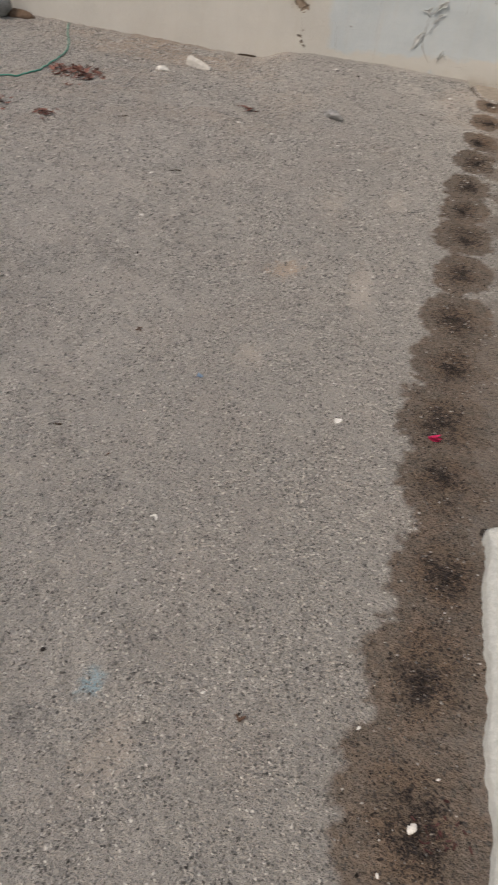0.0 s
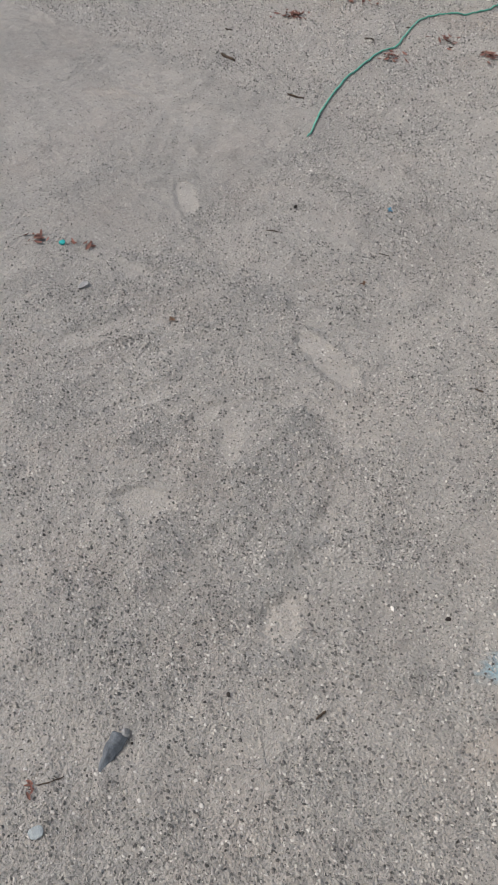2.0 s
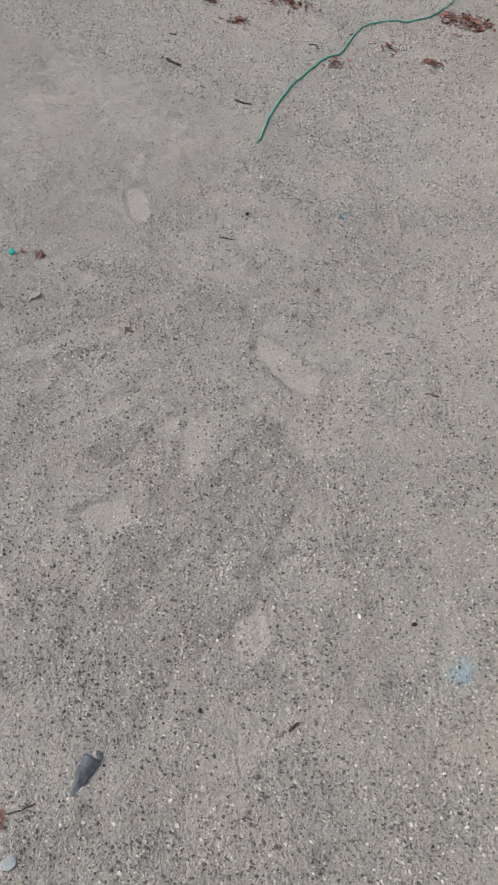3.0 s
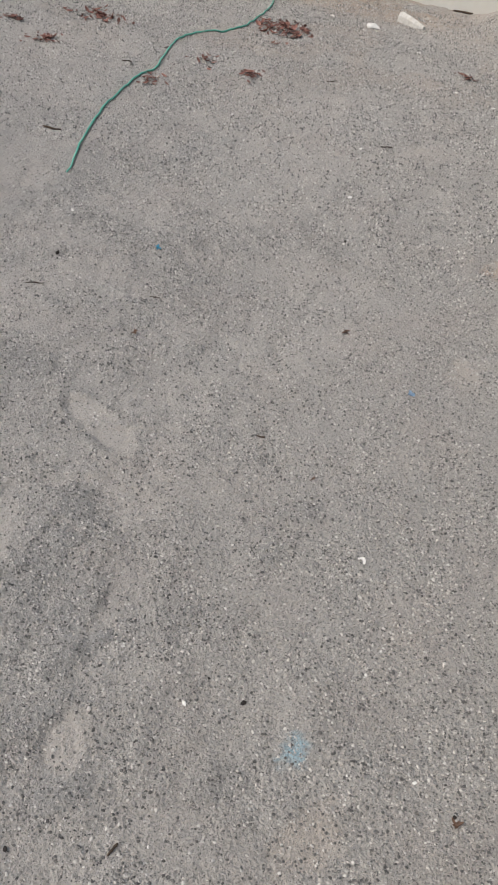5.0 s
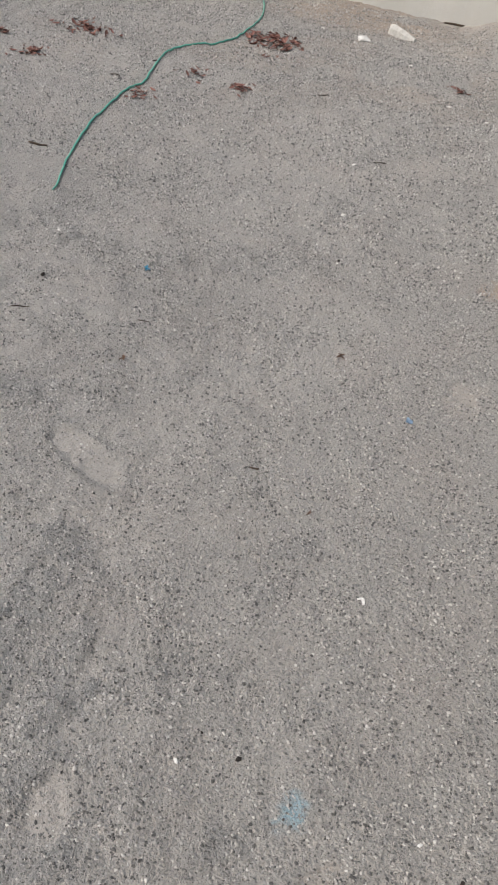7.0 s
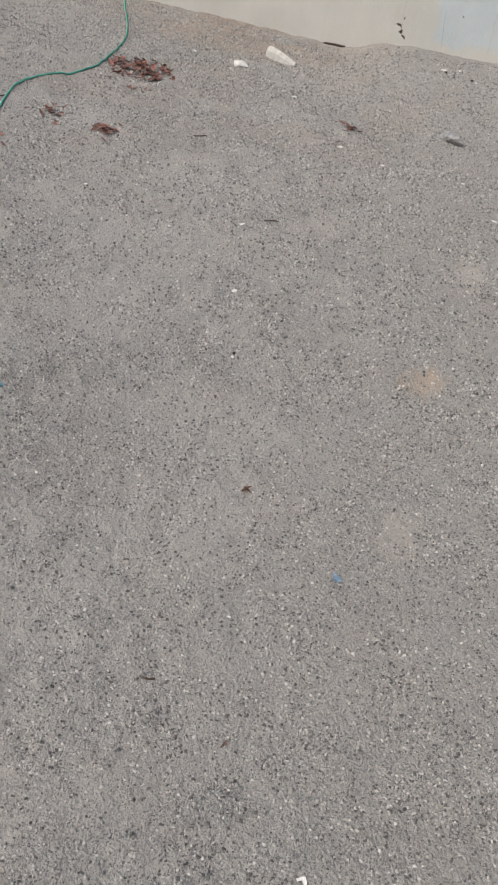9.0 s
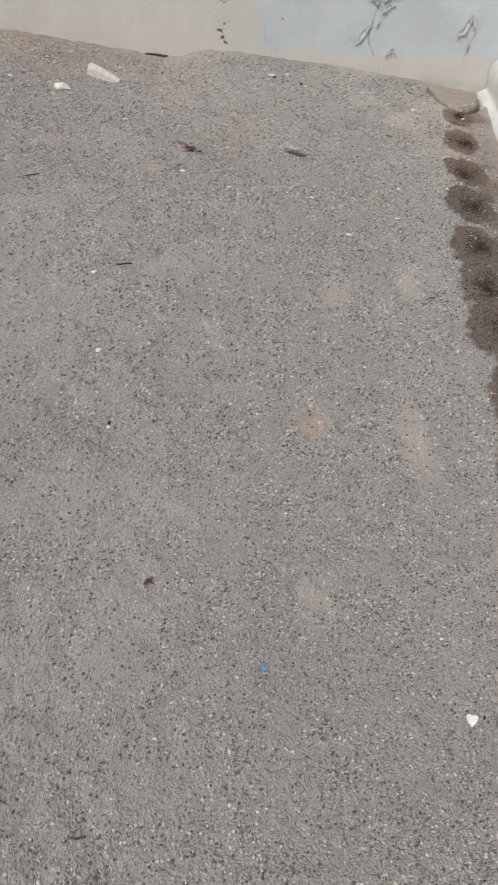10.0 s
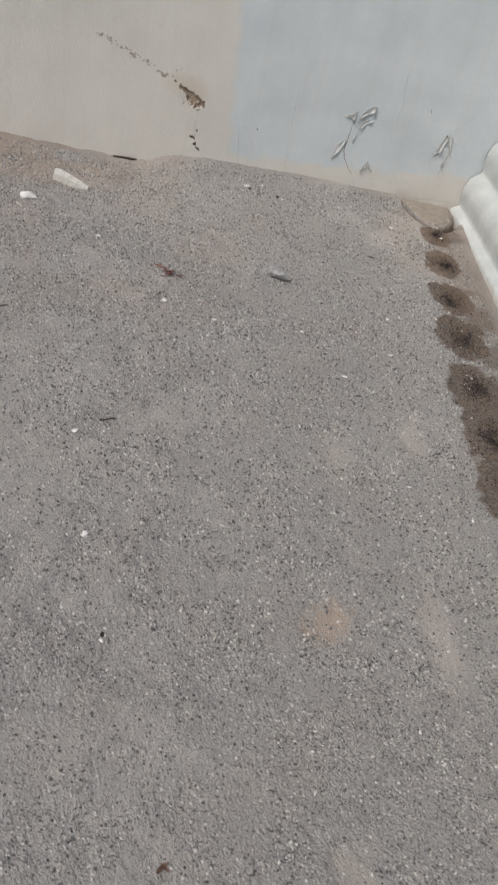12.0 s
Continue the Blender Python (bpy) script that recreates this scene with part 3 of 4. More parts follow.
wx = np.concatenate([[-9.0, -6.0, -4.0], np.arange(-3.2, 1.4, 0.0065), [1.6, 1.9]])
wz = np.concatenate([[-0.4], np.arange(-0.16, 1.25, 0.0065), [1.5, 2.2, 3.1]])
WX, WZ = np.meshgrid(wx, wz)
SPALL, HALO = wall_front(WX, WZ)
def swell_at(x, z):
    """The plaster's own unevenness."""
    return (fnoise(x, z, 2.2, 1) - 0.5) * 0.016 + (fnoise(x, z, 22, 3) - 0.5) * 0.0022


swell = swell_at(WX, WZ)
WY = swell + 0.003 * SPALL + 0.013 * smooth(0.5, 1.0, SPALL) + 0.006 * (fnoise(WX, WZ, 90, 4) - 0.5) * SPALL
nf = WX.size
front = np.arange(nf).reshape(WX.shape)
wq = np.stack([front[:-1, :-1], front[:-1, 1:], front[1:, 1:], front[1:, :-1]], -1).reshape(-1, 4)
ring = np.concatenate([front[0, :], front[1:, -1], front[-1, :-1][::-1], front[1:-1, 0][::-1]])
back_of = np.arange(nf, nf + len(ring))
side = np.stack([ring, back_of, np.roll(back_of, -1), np.roll(ring, -1)], -1)
fv = np.stack([WX, WY, WZ], -1).reshape(-1, 3)
bv = fv[ring].copy()
bv[:, 1] = 0.25
wall_mesh = fast_mesh("wall_back", np.concatenate([fv, bv]), np.concatenate([wq, side]), WALL)
for key, values in (("spall", SPALL), ("halo", HALO)):
    wall_mesh.attributes.new(key, "FLOAT", "POINT").data.foreach_set("value", np.concatenate([values.ravel(), np.zeros(len(ring))]).astype(np.float32))
wall_back = shade(tagged(new("wall_back", wall_mesh), "cream plaster wall with a pale blue-white painted area, cracked", "wall", kind="structure"))
wall_back.location = (0, WALL_Y, 0)


def crack(points, width, seed, name="crack"):
    """A ragged open crack on the wall: a thin strip along x, z points, the groove's shade in its dark colour."""
    rnd = random.Random(seed)
    fine = []
    for (x0, z0), (x1, z1) in zip(points, points[1:]):
        steps = max(2, int(math.hypot(x1 - x0, z1 - z0) / 0.012))
        fine += [(x0 + (x1 - x0) * k / steps + rnd.uniform(-0.003, 0.003), z0 + (z1 - z0) * k / steps) for k in range(steps)]
    fine.append(points[-1])
    bm = bmesh.new()
    last = None
    for k, (x, z) in enumerate(fine):
        w = width * (0.35 + 0.65 * math.sin(math.pi * (k + 0.4) / len(fine))) * rnd.uniform(0.6, 1.3)
        y = float(swell_at(np.array(x), np.array(z)))
        tri = [bm.verts.new((x - w, y + 0.002, z)), bm.verts.new((x, y - 0.0012, z)), bm.verts.new((x + w, y + 0.002, z))]
        if last:
            bm.faces.new((last[0], last[1], tri[1], tri[0]))
            bm.faces.new((last[1], last[2], tri[2], tri[1]))
        last = tri
    return part(name, bm, CRACK, wall_back, "hairline crack in the paint")


def flake(corners, lift, seed):
    """A curled skin of paint: x, z corners; the first edge stays on the wall, the far ones lift off and curl."""
    rnd = random.Random(seed)
    bm = bmesh.new()
    n = len(corners)
    cx, cz = sum(c[0] for c in corners) / n, sum(c[1] for c in corners) / n
    rings = []
    for s in (1.0, 0.72, 0.4):
        ringv = []
        for k in range(n * 3):
            a, b = corners[k // 3], corners[(k // 3 + 1) % n]
            f = (k % 3) / 3
            x, z = a[0] + (b[0] - a[0]) * f, a[1] + (b[1] - a[1]) * f
            x, z = cx + (x - cx) * s + rnd.uniform(-0.003, 0.003), cz + (z - cz) * s + rnd.uniform(-0.003, 0.003)
            up = lift * (0.25 + 0.75 * (0.5 + 0.5 * math.sin(2.1 * k + seed))) * s ** 2
            ringv.append(bm.verts.new((x, float(swell_at(np.array(x), np.array(z))) - 0.002 - up, z)))
        rings.append(ringv)
    for r0, r1 in zip(rings, rings[1:]):
        for k in range(len(r0)):
            j = (k + 1) % len(r0)
            bm.faces.new((r0[k], r0[j], r1[j], r1[k]))
    bm.faces.new(rings[-1])
    ob = part("paint_flake", bm, FLAKE, wall_back, "curled flake of pale paint")
    thick = ob.modifiers.new("skin", "SOLIDIFY")
    thick.thickness = 0.0022
    return ob


crack([(0.472, 0.47), (0.465, 0.362), (0.456, 0.281), (0.466, 0.236), (0.519, 0.16), (0.552, 0.13)], 0.008, 1)
crack([(0.456, 0.345), (0.422, 0.281), (0.387, 0.202)], 0.004, 2)
crack([(-0.262, 0.30), (-0.25, 0.20), (-0.228, 0.068)], 0.0016, 3)
crack([(0.075, 0.60), (0.079, 0.289), (0.092, 0.07)], 0.0012, 4)
crack([(0.734, 0.86), (0.734, 0.736), (0.758, 0.627), (0.742, 0.512)], 0.0018, 5)
crack([(-0.54, 0.33), (-0.545, 0.20), (-0.53, 0.12), (-0.48, 0.05)], 0.0010, 7)
crack([(1.045, 0.363), (1.087, 0.392), (1.098, 0.506)], 0.0035, 8)
crack([(1.135, 0.50), (1.156, 0.387), (1.133, 0.317), (1.129, 0.218)], 0.003, 9)
crack([(0.95, -0.01), (0.957, 0.042), (1.05, 0.052), (1.16, 0.066), (1.29, 0.074)], 0.0034, 10)
crack([(0.476, 0.459), (0.533, 0.537), (0.593, 0.591)], 0.0035, 11)
crack([(0.503, 0.401), (0.546, 0.473), (0.588, 0.498)], 0.003, 12)
crack([(0.943, 0.645), (0.95, 0.608)], 0.004, 13)
crack([(0.60, 0.155), (0.621, 0.185), (0.632, 0.231), (0.673, 0.18)], 0.0035, 14)
crack([(0.67, 0.12), (0.80, 0.135), (0.83, 0.10)], 0.002, 15)
flake([(0.401, 0.490), (0.454, 0.484), (0.472, 0.458), (0.481, 0.530), (0.455, 0.505)], 0.016, 1)
flake([(0.478, 0.462), (0.533, 0.520), (0.590, 0.545), (0.596, 0.594), (0.533, 0.549)], 0.024, 2)
flake([(0.505, 0.405), (0.548, 0.455), (0.590, 0.492), (0.545, 0.485)], 0.014, 3)
flake([(0.385, 0.202), (0.430, 0.268), (0.456, 0.350), (0.396, 0.302)], 0.014, 4)
flake([(0.492, 0.345), (0.508, 0.395), (0.498, 0.33)], 0.010, 5)
flake([(0.598, 0.155), (0.625, 0.180), (0.634, 0.236), (0.612, 0.200)], 0.014, 6)
flake([(0.640, 0.205), (0.660, 0.200), (0.678, 0.175), (0.655, 0.185)], 0.010, 10)
flake([(1.045, 0.360), (1.090, 0.378), (1.116, 0.470), (1.098, 0.512), (1.070, 0.420)], 0.018, 7)
flake([(1.100, 0.510), (1.138, 0.502), (1.158, 0.390), (1.136, 0.430)], 0.014, 8)
flake([(1.128, 0.33), (1.146, 0.34), (1.136, 0.26)], 0.008, 11)
flake([(0.555, 0.06), (0.575, 0.09), (0.60, 0.04)], 0.008, 9)


# ---- the wall to the east, with its moulded white plinth ----
def slab(x0, x1, y0, y1, z0, z1):
    bm = bmesh.new()
    bmesh.ops.create_cube(bm, size=1.0)
    for v in bm.verts:
        v.co = Vector(((x0 + x1) / 2 + v.co.x * (x1 - x0), (y0 + y1) / 2 + v.co.y * (y1 - y0), (z0 + z1) / 2 + v.co.z * (z1 - z0)))
    bmesh.ops.bevel(bm, geom=bm.edges[:], offset=0.01, segments=2, affect="EDGES")
    return bm


wall_east = mesh_object("wall_east", slab(1.62, 1.87, -7.0, WALL_Y - 0.004, -0.4, 3.1), PLINTH, soft=False)
tagged(wall_east, "white painted wall above a moulded plinth", "wall", kind="structure")


def profile(steps):
    """Stacked mouldings: each one a rounded nose over a hollow, stepping back as they rise. Set-back and height."""
    pts = [(0.0, -0.3), (0.0, 0.030), (0.004, 0.042), (0.014, 0.050), (0.042, 0.068), (0.048, 0.072), (0.052, 0.076)]
    base, back = 0.076, 0.052
    for k in range(steps):
        pts += [(back - 0.002, base + 0.03), (back - 0.010, base + 0.075), (back - 0.012, base + 0.115), (back - 0.004, base + 0.150), (back + 0.010, base + 0.182), (back + 0.030, base + 0.206), (back + 0.056, base + 0.226), (back + 0.066, base + 0.234)]
        base, back = base + 0.246, back + 0.073
        pts += [(back - 0.004, base - 0.006), (back - 0.001, base - 0.002), (back, base + 0.004)]
    pts += [(back, base + 0.03), (0.39, base + 0.035)]
    return pts


def plinth(name, x, y0, y1, steps, label, ragged, mat):
    pts = profile(steps)
    ys = np.arange(y0, y1 + 0.001, 0.015)
    bm = bmesh.new()
    grid = []
    for y in ys:
        row = []
        for k, (back, z) in enumerate(pts):
            wob = 0.006 * (fnoise(np.array(y), np.array(z), 6.0, 2) - 0.5) + 0.004 * (fnoise(np.array(y), np.array(z), 42.0, 4) - 0.5)
            foot = ragged * (fnoise(np.array(y), np.array(0.3), 6.0, 1) - 0.5 + 0.8 * (fnoise(np.array(y), np.array(z), 34.0, 2) - 0.5)) if z < 0.08 else 0.0
            row.append(bm.verts.new((x + min(0.055, 0.036 * max(0.0, 6.58 - y)) * (y0 > 0) + max(-0.03, min(0.04, 0.045 * (0.72 - y))) * (y0 < 0) + back + float(wob) + float(foot), y, z + 0.004 * float(vnoise(np.array(y), np.array(k), 1.5, 3) - 0.5))))
        grid.append(row)
    for r0, r1 in zip(grid, grid[1:]):
        for k in range(len(pts) - 1):
            bm.faces.new((r0[k], r0[k + 1], r1[k + 1], r1[k]))
    for row in (grid[0], grid[-1]):
        foot = [bm.verts.new((x + 0.39, row[0].co.y, -0.3))]
        bm.faces.new(row + foot)
    bmesh.ops.recalc_face_normals(bm, faces=bm.faces[:])
    ob = mesh_object(name, bm, mat)
    tagged(ob, label, "plinth", kind="structure")
    return ob


plinth("trim_plinth", 1.288, 1.50, WALL_Y - 0.006, 3, "white painted plinth with stacked rounded mouldings", 0.012, PLINTH)
plinth("trim_pier_base", 1.238, -1.6, 1.39, 3, "white painted pier base with a ragged lower edge", 0.026, PIER)


# ---- things ----
def rock(name, x, y, size, mat, seed, label, category, turn=0.0, sink=0.25, sharp=0.35, detail=2, group="", lift=0.0):
    """A broken lump: a ball of faces cut by random planes, with size (length, width, height) in metres."""
    rnd = random.Random(seed)
    bm = bmesh.new()
    bmesh.ops.create_icosphere(bm, subdivisions=detail, radius=0.5)
    cuts = [Vector((rnd.gauss(0, 1), rnd.gauss(0, 1), rnd.gauss(0, 0.7))).normalized() for _ in range(9)]
    depth = [rnd.uniform(0.26, 0.46) for _ in cuts]
    for v in bm.verts:
        for n, d in zip(cuts, depth):
            over = v.co.dot(n) - d
            if over > 0:
                v.co -= n * over * (0.6 + sharp)
        v.co *= 1 + 0.10 * (noise.noise(v.co * 4 + Vector((seed * 1.7, 0, 0))))
        v.co.x, v.co.y, v.co.z = v.co.x * size[0] * 1.15, v.co.y * size[1] * 1.15, v.co.z * size[2] * 1.15
    ob = mesh_object(name, bm, mat, soft=False)
    ob.matrix_world = pose(x, y, gz(x, y) + size[2] * (0.5 - sink) + lift, rnd.uniform(-6, 6), rnd.uniform(-6, 6), turn)
    return tagged(ob, label, category, group)


def shard(name, x, y, length, width, height, turn, mat, label, seed):
    """A long wedge of broken plaster: thick and blunt at one end, tapering to the other."""
    rnd = random.Random(seed)
    bm = bmesh.new()
    rings = []
    for k in range(9):
        f = k / 8
        w, h = width * (1.0 - 0.62 * f) * (0.82 if k == 0 else 1), height * (1.0 - 0.55 * f) * (0.7 if k == 0 else 1)
        ring = []
        for cx, cz in ((-0.5, 0.0), (-0.42, 0.62), (-0.12, 1.0), (0.3, 0.8), (0.5, 0.25), (0.46, 0.0)):
            ring.append(bm.verts.new(((f - 0.5) * length + rnd.uniform(-0.004, 0.004), cx * w + rnd.uniform(-0.004, 0.004), cz * h + rnd.uniform(-0.003, 0.003))))
        rings.append(ring)
    for r0, r1 in zip(rings, rings[1:]):
        for k in range(6):
            bm.faces.new((r0[k], r0[(k + 1) % 6], r1[(k + 1) % 6], r1[k]))
    bm.faces.new(rings[0][::-1])
    bm.faces.new(rings[-1])
    bmesh.ops.recalc_face_normals(bm, faces=bm.faces[:])
    bmesh.ops.bevel(bm, geom=bm.edges[:], offset=0.002, segments=1, affect="EDGES")
    ob = mesh_object(name, bm, mat, soft=False)
    ob.matrix_world = pose(x, y, gz(x, y) - 0.004, 0, 0, turn)
    return tagged(ob, label, "stone")


def tube(name, points, radius, mat, wobble=0.0, seed=0, sides=8):
    """A bent stick or cord through points, tapering a little at its ends."""
    rnd = random.Random(seed)
    bm = bmesh.new()
    rings = []
    n = len(points)
    for k, p in enumerate(points):
        d = (Vector(points[min(k + 1, n - 1)]) - Vector(points[max(k - 1, 0)])).normalized()
        s = d.cross(Vector((0, 0, 1))).normalized()
        u = s.cross(d)
        r = radius * (1 - 0.35 * abs(2 * k / (n - 1) - 1) ** 4) * (1 + rnd.uniform(-wobble, wobble))
        rings.append([bm.verts.new(Vector(p) + s * r * math.cos(2 * math.pi * a / sides) + u * r * math.sin(2 * math.pi * a / sides)) for a in range(sides)])
    for r0, r1 in zip(rings, rings[1:]):
        for a in range(sides):
            bm.faces.new((r0[a], r0[(a + 1) % sides], r1[(a + 1) % sides], r1[a]))
    bm.faces.new(rings[0][::-1])
    bm.faces.new(rings[-1])
    return mesh_object(name, bm, mat)


def twig(x, y, length, radius, turn, seed, label="thin dark dry twig lying on the dusty ground", name="twig"):
    rnd = random.Random(seed)
    c, s = math.cos(radians(turn)), math.sin(radians(turn))
    pts, bend = [], rnd.uniform(-0.2, 0.2)
    for k in range(8):
        u = (k / 7 - 0.5) * length
        v = bend * length * (1 - (2 * k / 7 - 1) ** 2) * 0.5 + rnd.uniform(-0.02, 0.02) * length
        px, py = x + u * c - v * s, y + u * s + v * c
        pts.append((px, py, gz(px, py) + radius * 0.8 + 0.002))
    return tagged(tube(name, pts, radius, BARK, 0.25, seed), label, "twig", "twigs on the ground")


def petals(name, x, y, spread, count, seed, label, category="leaf litter", aspect=0.6, turn=0.0, size=0.028, mat=None, height=0.012, name_kind="stuff", broad=1.0):
    """Dry curled petals or leaves, heaped on the ground."""
    rnd = random.Random(seed)
    c, s = math.cos(radians(turn)), math.sin(radians(turn))
    bm = bmesh.new()
    for _ in range(count):
        rr, aa = (0.85 * math.sqrt(rnd.random()) if count > 100 and rnd.random() < 0.85 else min(abs(rnd.gauss(0, 0.55)), 1.4)) * spread, rnd.uniform(0, 2 * math.pi)
        u, v = rr * math.cos(aa), rr * math.sin(aa) * aspect
        px, py = x + u * c - v * s, y + u * s + v * c
        pz = gz(px, py) + 0.003 + height * max(0.0, 1 - rr / spread) * rnd.random()
        length = size * rnd.uniform(0.6, 1.5)
        width, curl, way = broad * length * rnd.uniform(0.22, 0.45), rnd.uniform(0.2, 0.9), rnd.uniform(0, 360)
        m = pose(px, py, pz, rnd.uniform(-25, 25), rnd.uniform(-25, 25), way)
        rows = []
        for k in range(5):
            f = k / 4
            w = width * math.sin(math.pi * (0.12 + 0.80 * f))
            lift = curl * length * (f - 0.5) ** 2
            rows.append([bm.verts.new(m @ Vector(((f - 0.5) * length, t * w, lift + abs(t) * w * curl * 0.9))) for t in (-0.5, 0, 0.5)])
        for r0, r1 in zip(rows, rows[1:]):
            for k in range(2):
                bm.faces.new((r0[k], r0[k + 1], r1[k + 1], r1[k]))
    ob = mesh_object(name, bm, mat or LITTER)
    return tagged(ob, label, category, kind=name_kind)


def hose_points():
    """The hose wanders from its cut end up to the wall; a smooth line through its bends."""
    knots = [(-1.768, 2.465), (-1.79, 2.53), (-1.88, 2.71), (-1.99, 2.99), (-2.07, 3.29), (-2.115, 3.61), (-2.105, 3.80), (-2.18, 4.03), (-2.235, 4.31), (-2.16, 4.49), (-2.05, 4.70), (-2.04, 4.97), (-2.13, 5.40), (-2.30, 5.84), (-2.52, 6.28), (-2.62, 6.52)]
    out = []
    for k in range(len(knots) - 1):
        p = [Vector(knots[min(max(k + j, 0), len(knots) - 1)]) for j in (-1, 0, 1, 2)]
        for i in range(10):
            t = i / 10
            q = 0.5 * (2 * p[1] + (p[2] - p[0]) * t + (2 * p[0] - 5 * p[1] + 4 * p[2] - p[3]) * t * t + (3 * p[1] - p[0] - 3 * p[2] + p[3]) * t ** 3)
            out.append((q.x, q.y, gz(q.x, q.y) + 0.0075))
    return out


hose = tube("garden_hose", hose_points(), 0.0055, HOSE, 0.06, 3, 10)
tagged(hose, "thin green plastic hose snaking over the dusty ground", "hose")

shard("plaster_shard", -1.205, 5.925, 0.25, 0.088, 0.085, -27, PALE_STONE, "long pale wedge of broken plaster near the wall", 5)
rock("plaster_chip", -1.37, 5.52, (0.09, 0.08, 0.045), WHITE_CHIP, 6, "flat white chip of plaster on sandy earth", "stone", 20)
rock("grey_stone", 0.035, 5.05, (0.16, 0.085, 0.07), GREY_STONE, 7, "angular grey stone lying on the asphalt", "stone", -20)
shard("slate_stone", -0.265, -0.205, 0.088, 0.042, 0.026, -74, SLATE, "pointed blue-grey slate stone in a dusty hollow", 8)
rock("pale_stone", -0.270, -0.156, (0.024, 0.019, 0.026), GREY_STONE, 23, "pale broken stone beside the slate", "stone", 30)
rock("pebble", -1.615, 0.90, (0.062, 0.03, 0.022), GREY_STONE, 10, "smooth light grey pebble on dusty ground", "stone", 105)


def plate(outline, thickness, x, y, turn, label):
    """A flat chip with the given outline in millimetres."""
    bm = bmesh.new()
    low = [bm.verts.new((px / 1000, py / 1000, 0)) for px, py in outline]
    top = [bm.verts.new((px / 1000 * 0.93, py / 1000 * 0.93, thickness * (0.85 + 0.15 * math.sin(k * 1.9)))) for k, (px, py) in enumerate(outline)]
    n = len(outline)
    for k in range(n):
        bm.faces.new((low[k], low[(k + 1) % n], top[(k + 1) % n], top[k]))
    bm.faces.new(top)
    bm.faces.new(low[::-1])
    bmesh.ops.recalc_face_normals(bm, faces=bm.faces[:])
    ob = mesh_object("white_chip", bm, WHITE_CHIP, soft=False)
    ob.matrix_world = pose(x, y, gz(x, y), 4, -3, turn)
    return tagged(ob, label, "stone", "white chips")


plate([(0, -20), (9, -10), (16, 3), (15, 12), (8, 15), (1, 10), (-7, 15), (-14, 11), (-15, 1), (-8, -10)], 0.008, 0.667, 1.81, -8, "white heart-shaped chip on the asphalt")
plate([(-11, 9), (2, 11), (9, 10), (11, 2), (9, -11), (3, -12), (3, -2), (0, 4), (-10, 3)], 0.004, 0.22, 1.10, 25, "white hook-shaped chip on the asphalt")
rock("white_chip", 1.08, 0.42, (0.030, 0.024, 0.016), WHITE_CHIP, 12, "white stone chip in a damp black stain", "stone", 80, group="white chips")

# white and grey chips strewn about: x, y, length in mm
CHIPS = [
    (-1.44, 3.49, 24), (-0.71, 3.52, 30), (-0.58, 3.05, 30), (-0.635, 3.035, 15), (0.0, 0.50, 17), (-1.55, 2.21, 20), (0.54, 0.59, 14), (0.40, 0.53, 9),
    (0.09, 0.20, 9), (-0.94, 4.37, 14), (-0.91, 5.13, 40), (-0.15, 6.20, 55), (-0.05, 6.26, 36), (0.08, 6.09, 26), (0.17, 4.52, 26), (0.79, 5.99, 38), (1.12, 5.99, 30),
    (0.45, 6.13, 18), (-0.46, 2.67, 18), (-1.72, 5.62, 34), (0.62, 4.50, 26), (0.58, 3.55, 16), (0.81, 3.42, 18), (0.92, 4.95, 22), (-0.50, 4.55, 30), (1.13, 0.55, 12),
    (0.93, 0.62, 14), (1.02, 0.30, 14), (0.78, 0.95, 10),
    (0.36, 4.22, 34), (-0.25, 4.47, 28), (0.64, 4.85, 26), (0.47, 2.52, 15), (-0.14, 1.89, 13), (-0.12, 1.64, 12), (0.61, 2.04, 12), (0.06, 2.13, 10), (0.39, 1.75, 10), (-0.50, 4.58, 26),
]
for k, (cx, cy, mm) in enumerate(CHIPS):
    rock("white_chip", cx, cy, (mm / 1000, mm * 0.62 / 1000, mm * 0.34 / 1000), WHITE_CHIP, 40 + k, "small white stone chip lying on the ground", "stone", 37 * k % 180, detail=1, group="white chips")

# dark crumbs; the first, beside the slate, stands in for a shaded gap
CRUMBS = [(-0.246, -0.160, 8), (0.12, 0.57, 17), (-1.40, 1.90, 24), (0.02, 0.585, 9), (0.64, 0.56, 12), (-0.46, 2.69, 18), (-0.16, 0.06, 13), (-1.38, 1.87, 11), (0.70, 1.82, 11), (-0.13, 6.16, 30), (0.05, 6.10, 26), (-1.41, 5.53, 34), (-0.63, 3.61, 13), (1.215, 1.41, 46)]
for k, (cx, cy, mm) in enumerate(CRUMBS):
    rock("dark_crumb_or_gap", cx, cy, (mm / 1000, mm * 0.75 / 1000, mm * 0.6 / 1000), CRUMB_OR_GAP, 90 + k, "dark crumb lying on the ground; by the slate a stand-in for gap shade", "crumb", 53 * k % 180, detail=1, group="dark crumbs")

rock("plastic_scrap", -1.90, 1.04, (0.030, 0.026, 0.02), TEAL, 120, "crumpled teal plastic scrap among dry leaves", "plastic scrap", 20, sharp=0.4)
petals("plastic_scrap", -1.08, 2.15, 0.014, 6, 121, "small torn blue plastic scrap pressed in dust", "plastic scrap", 0.9, 0, 0.020, BLUE_BIT, 0.006, "")

petals("plastic_scrap", 0.115, 1.865, 0.010, 4, 122, "small torn dull blue scrap pressed into the asphalt", "plastic scrap", 0.9, 0, 0.020, DULL_BLUE, 0.003, "", 1.3)
rock("pale_stone", -0.255, -0.413, (0.034, 0.026, 0.010), PALE_BLUE, 123, "flat pale blue-grey stone pressed in dust", "stone", 50, detail=2)

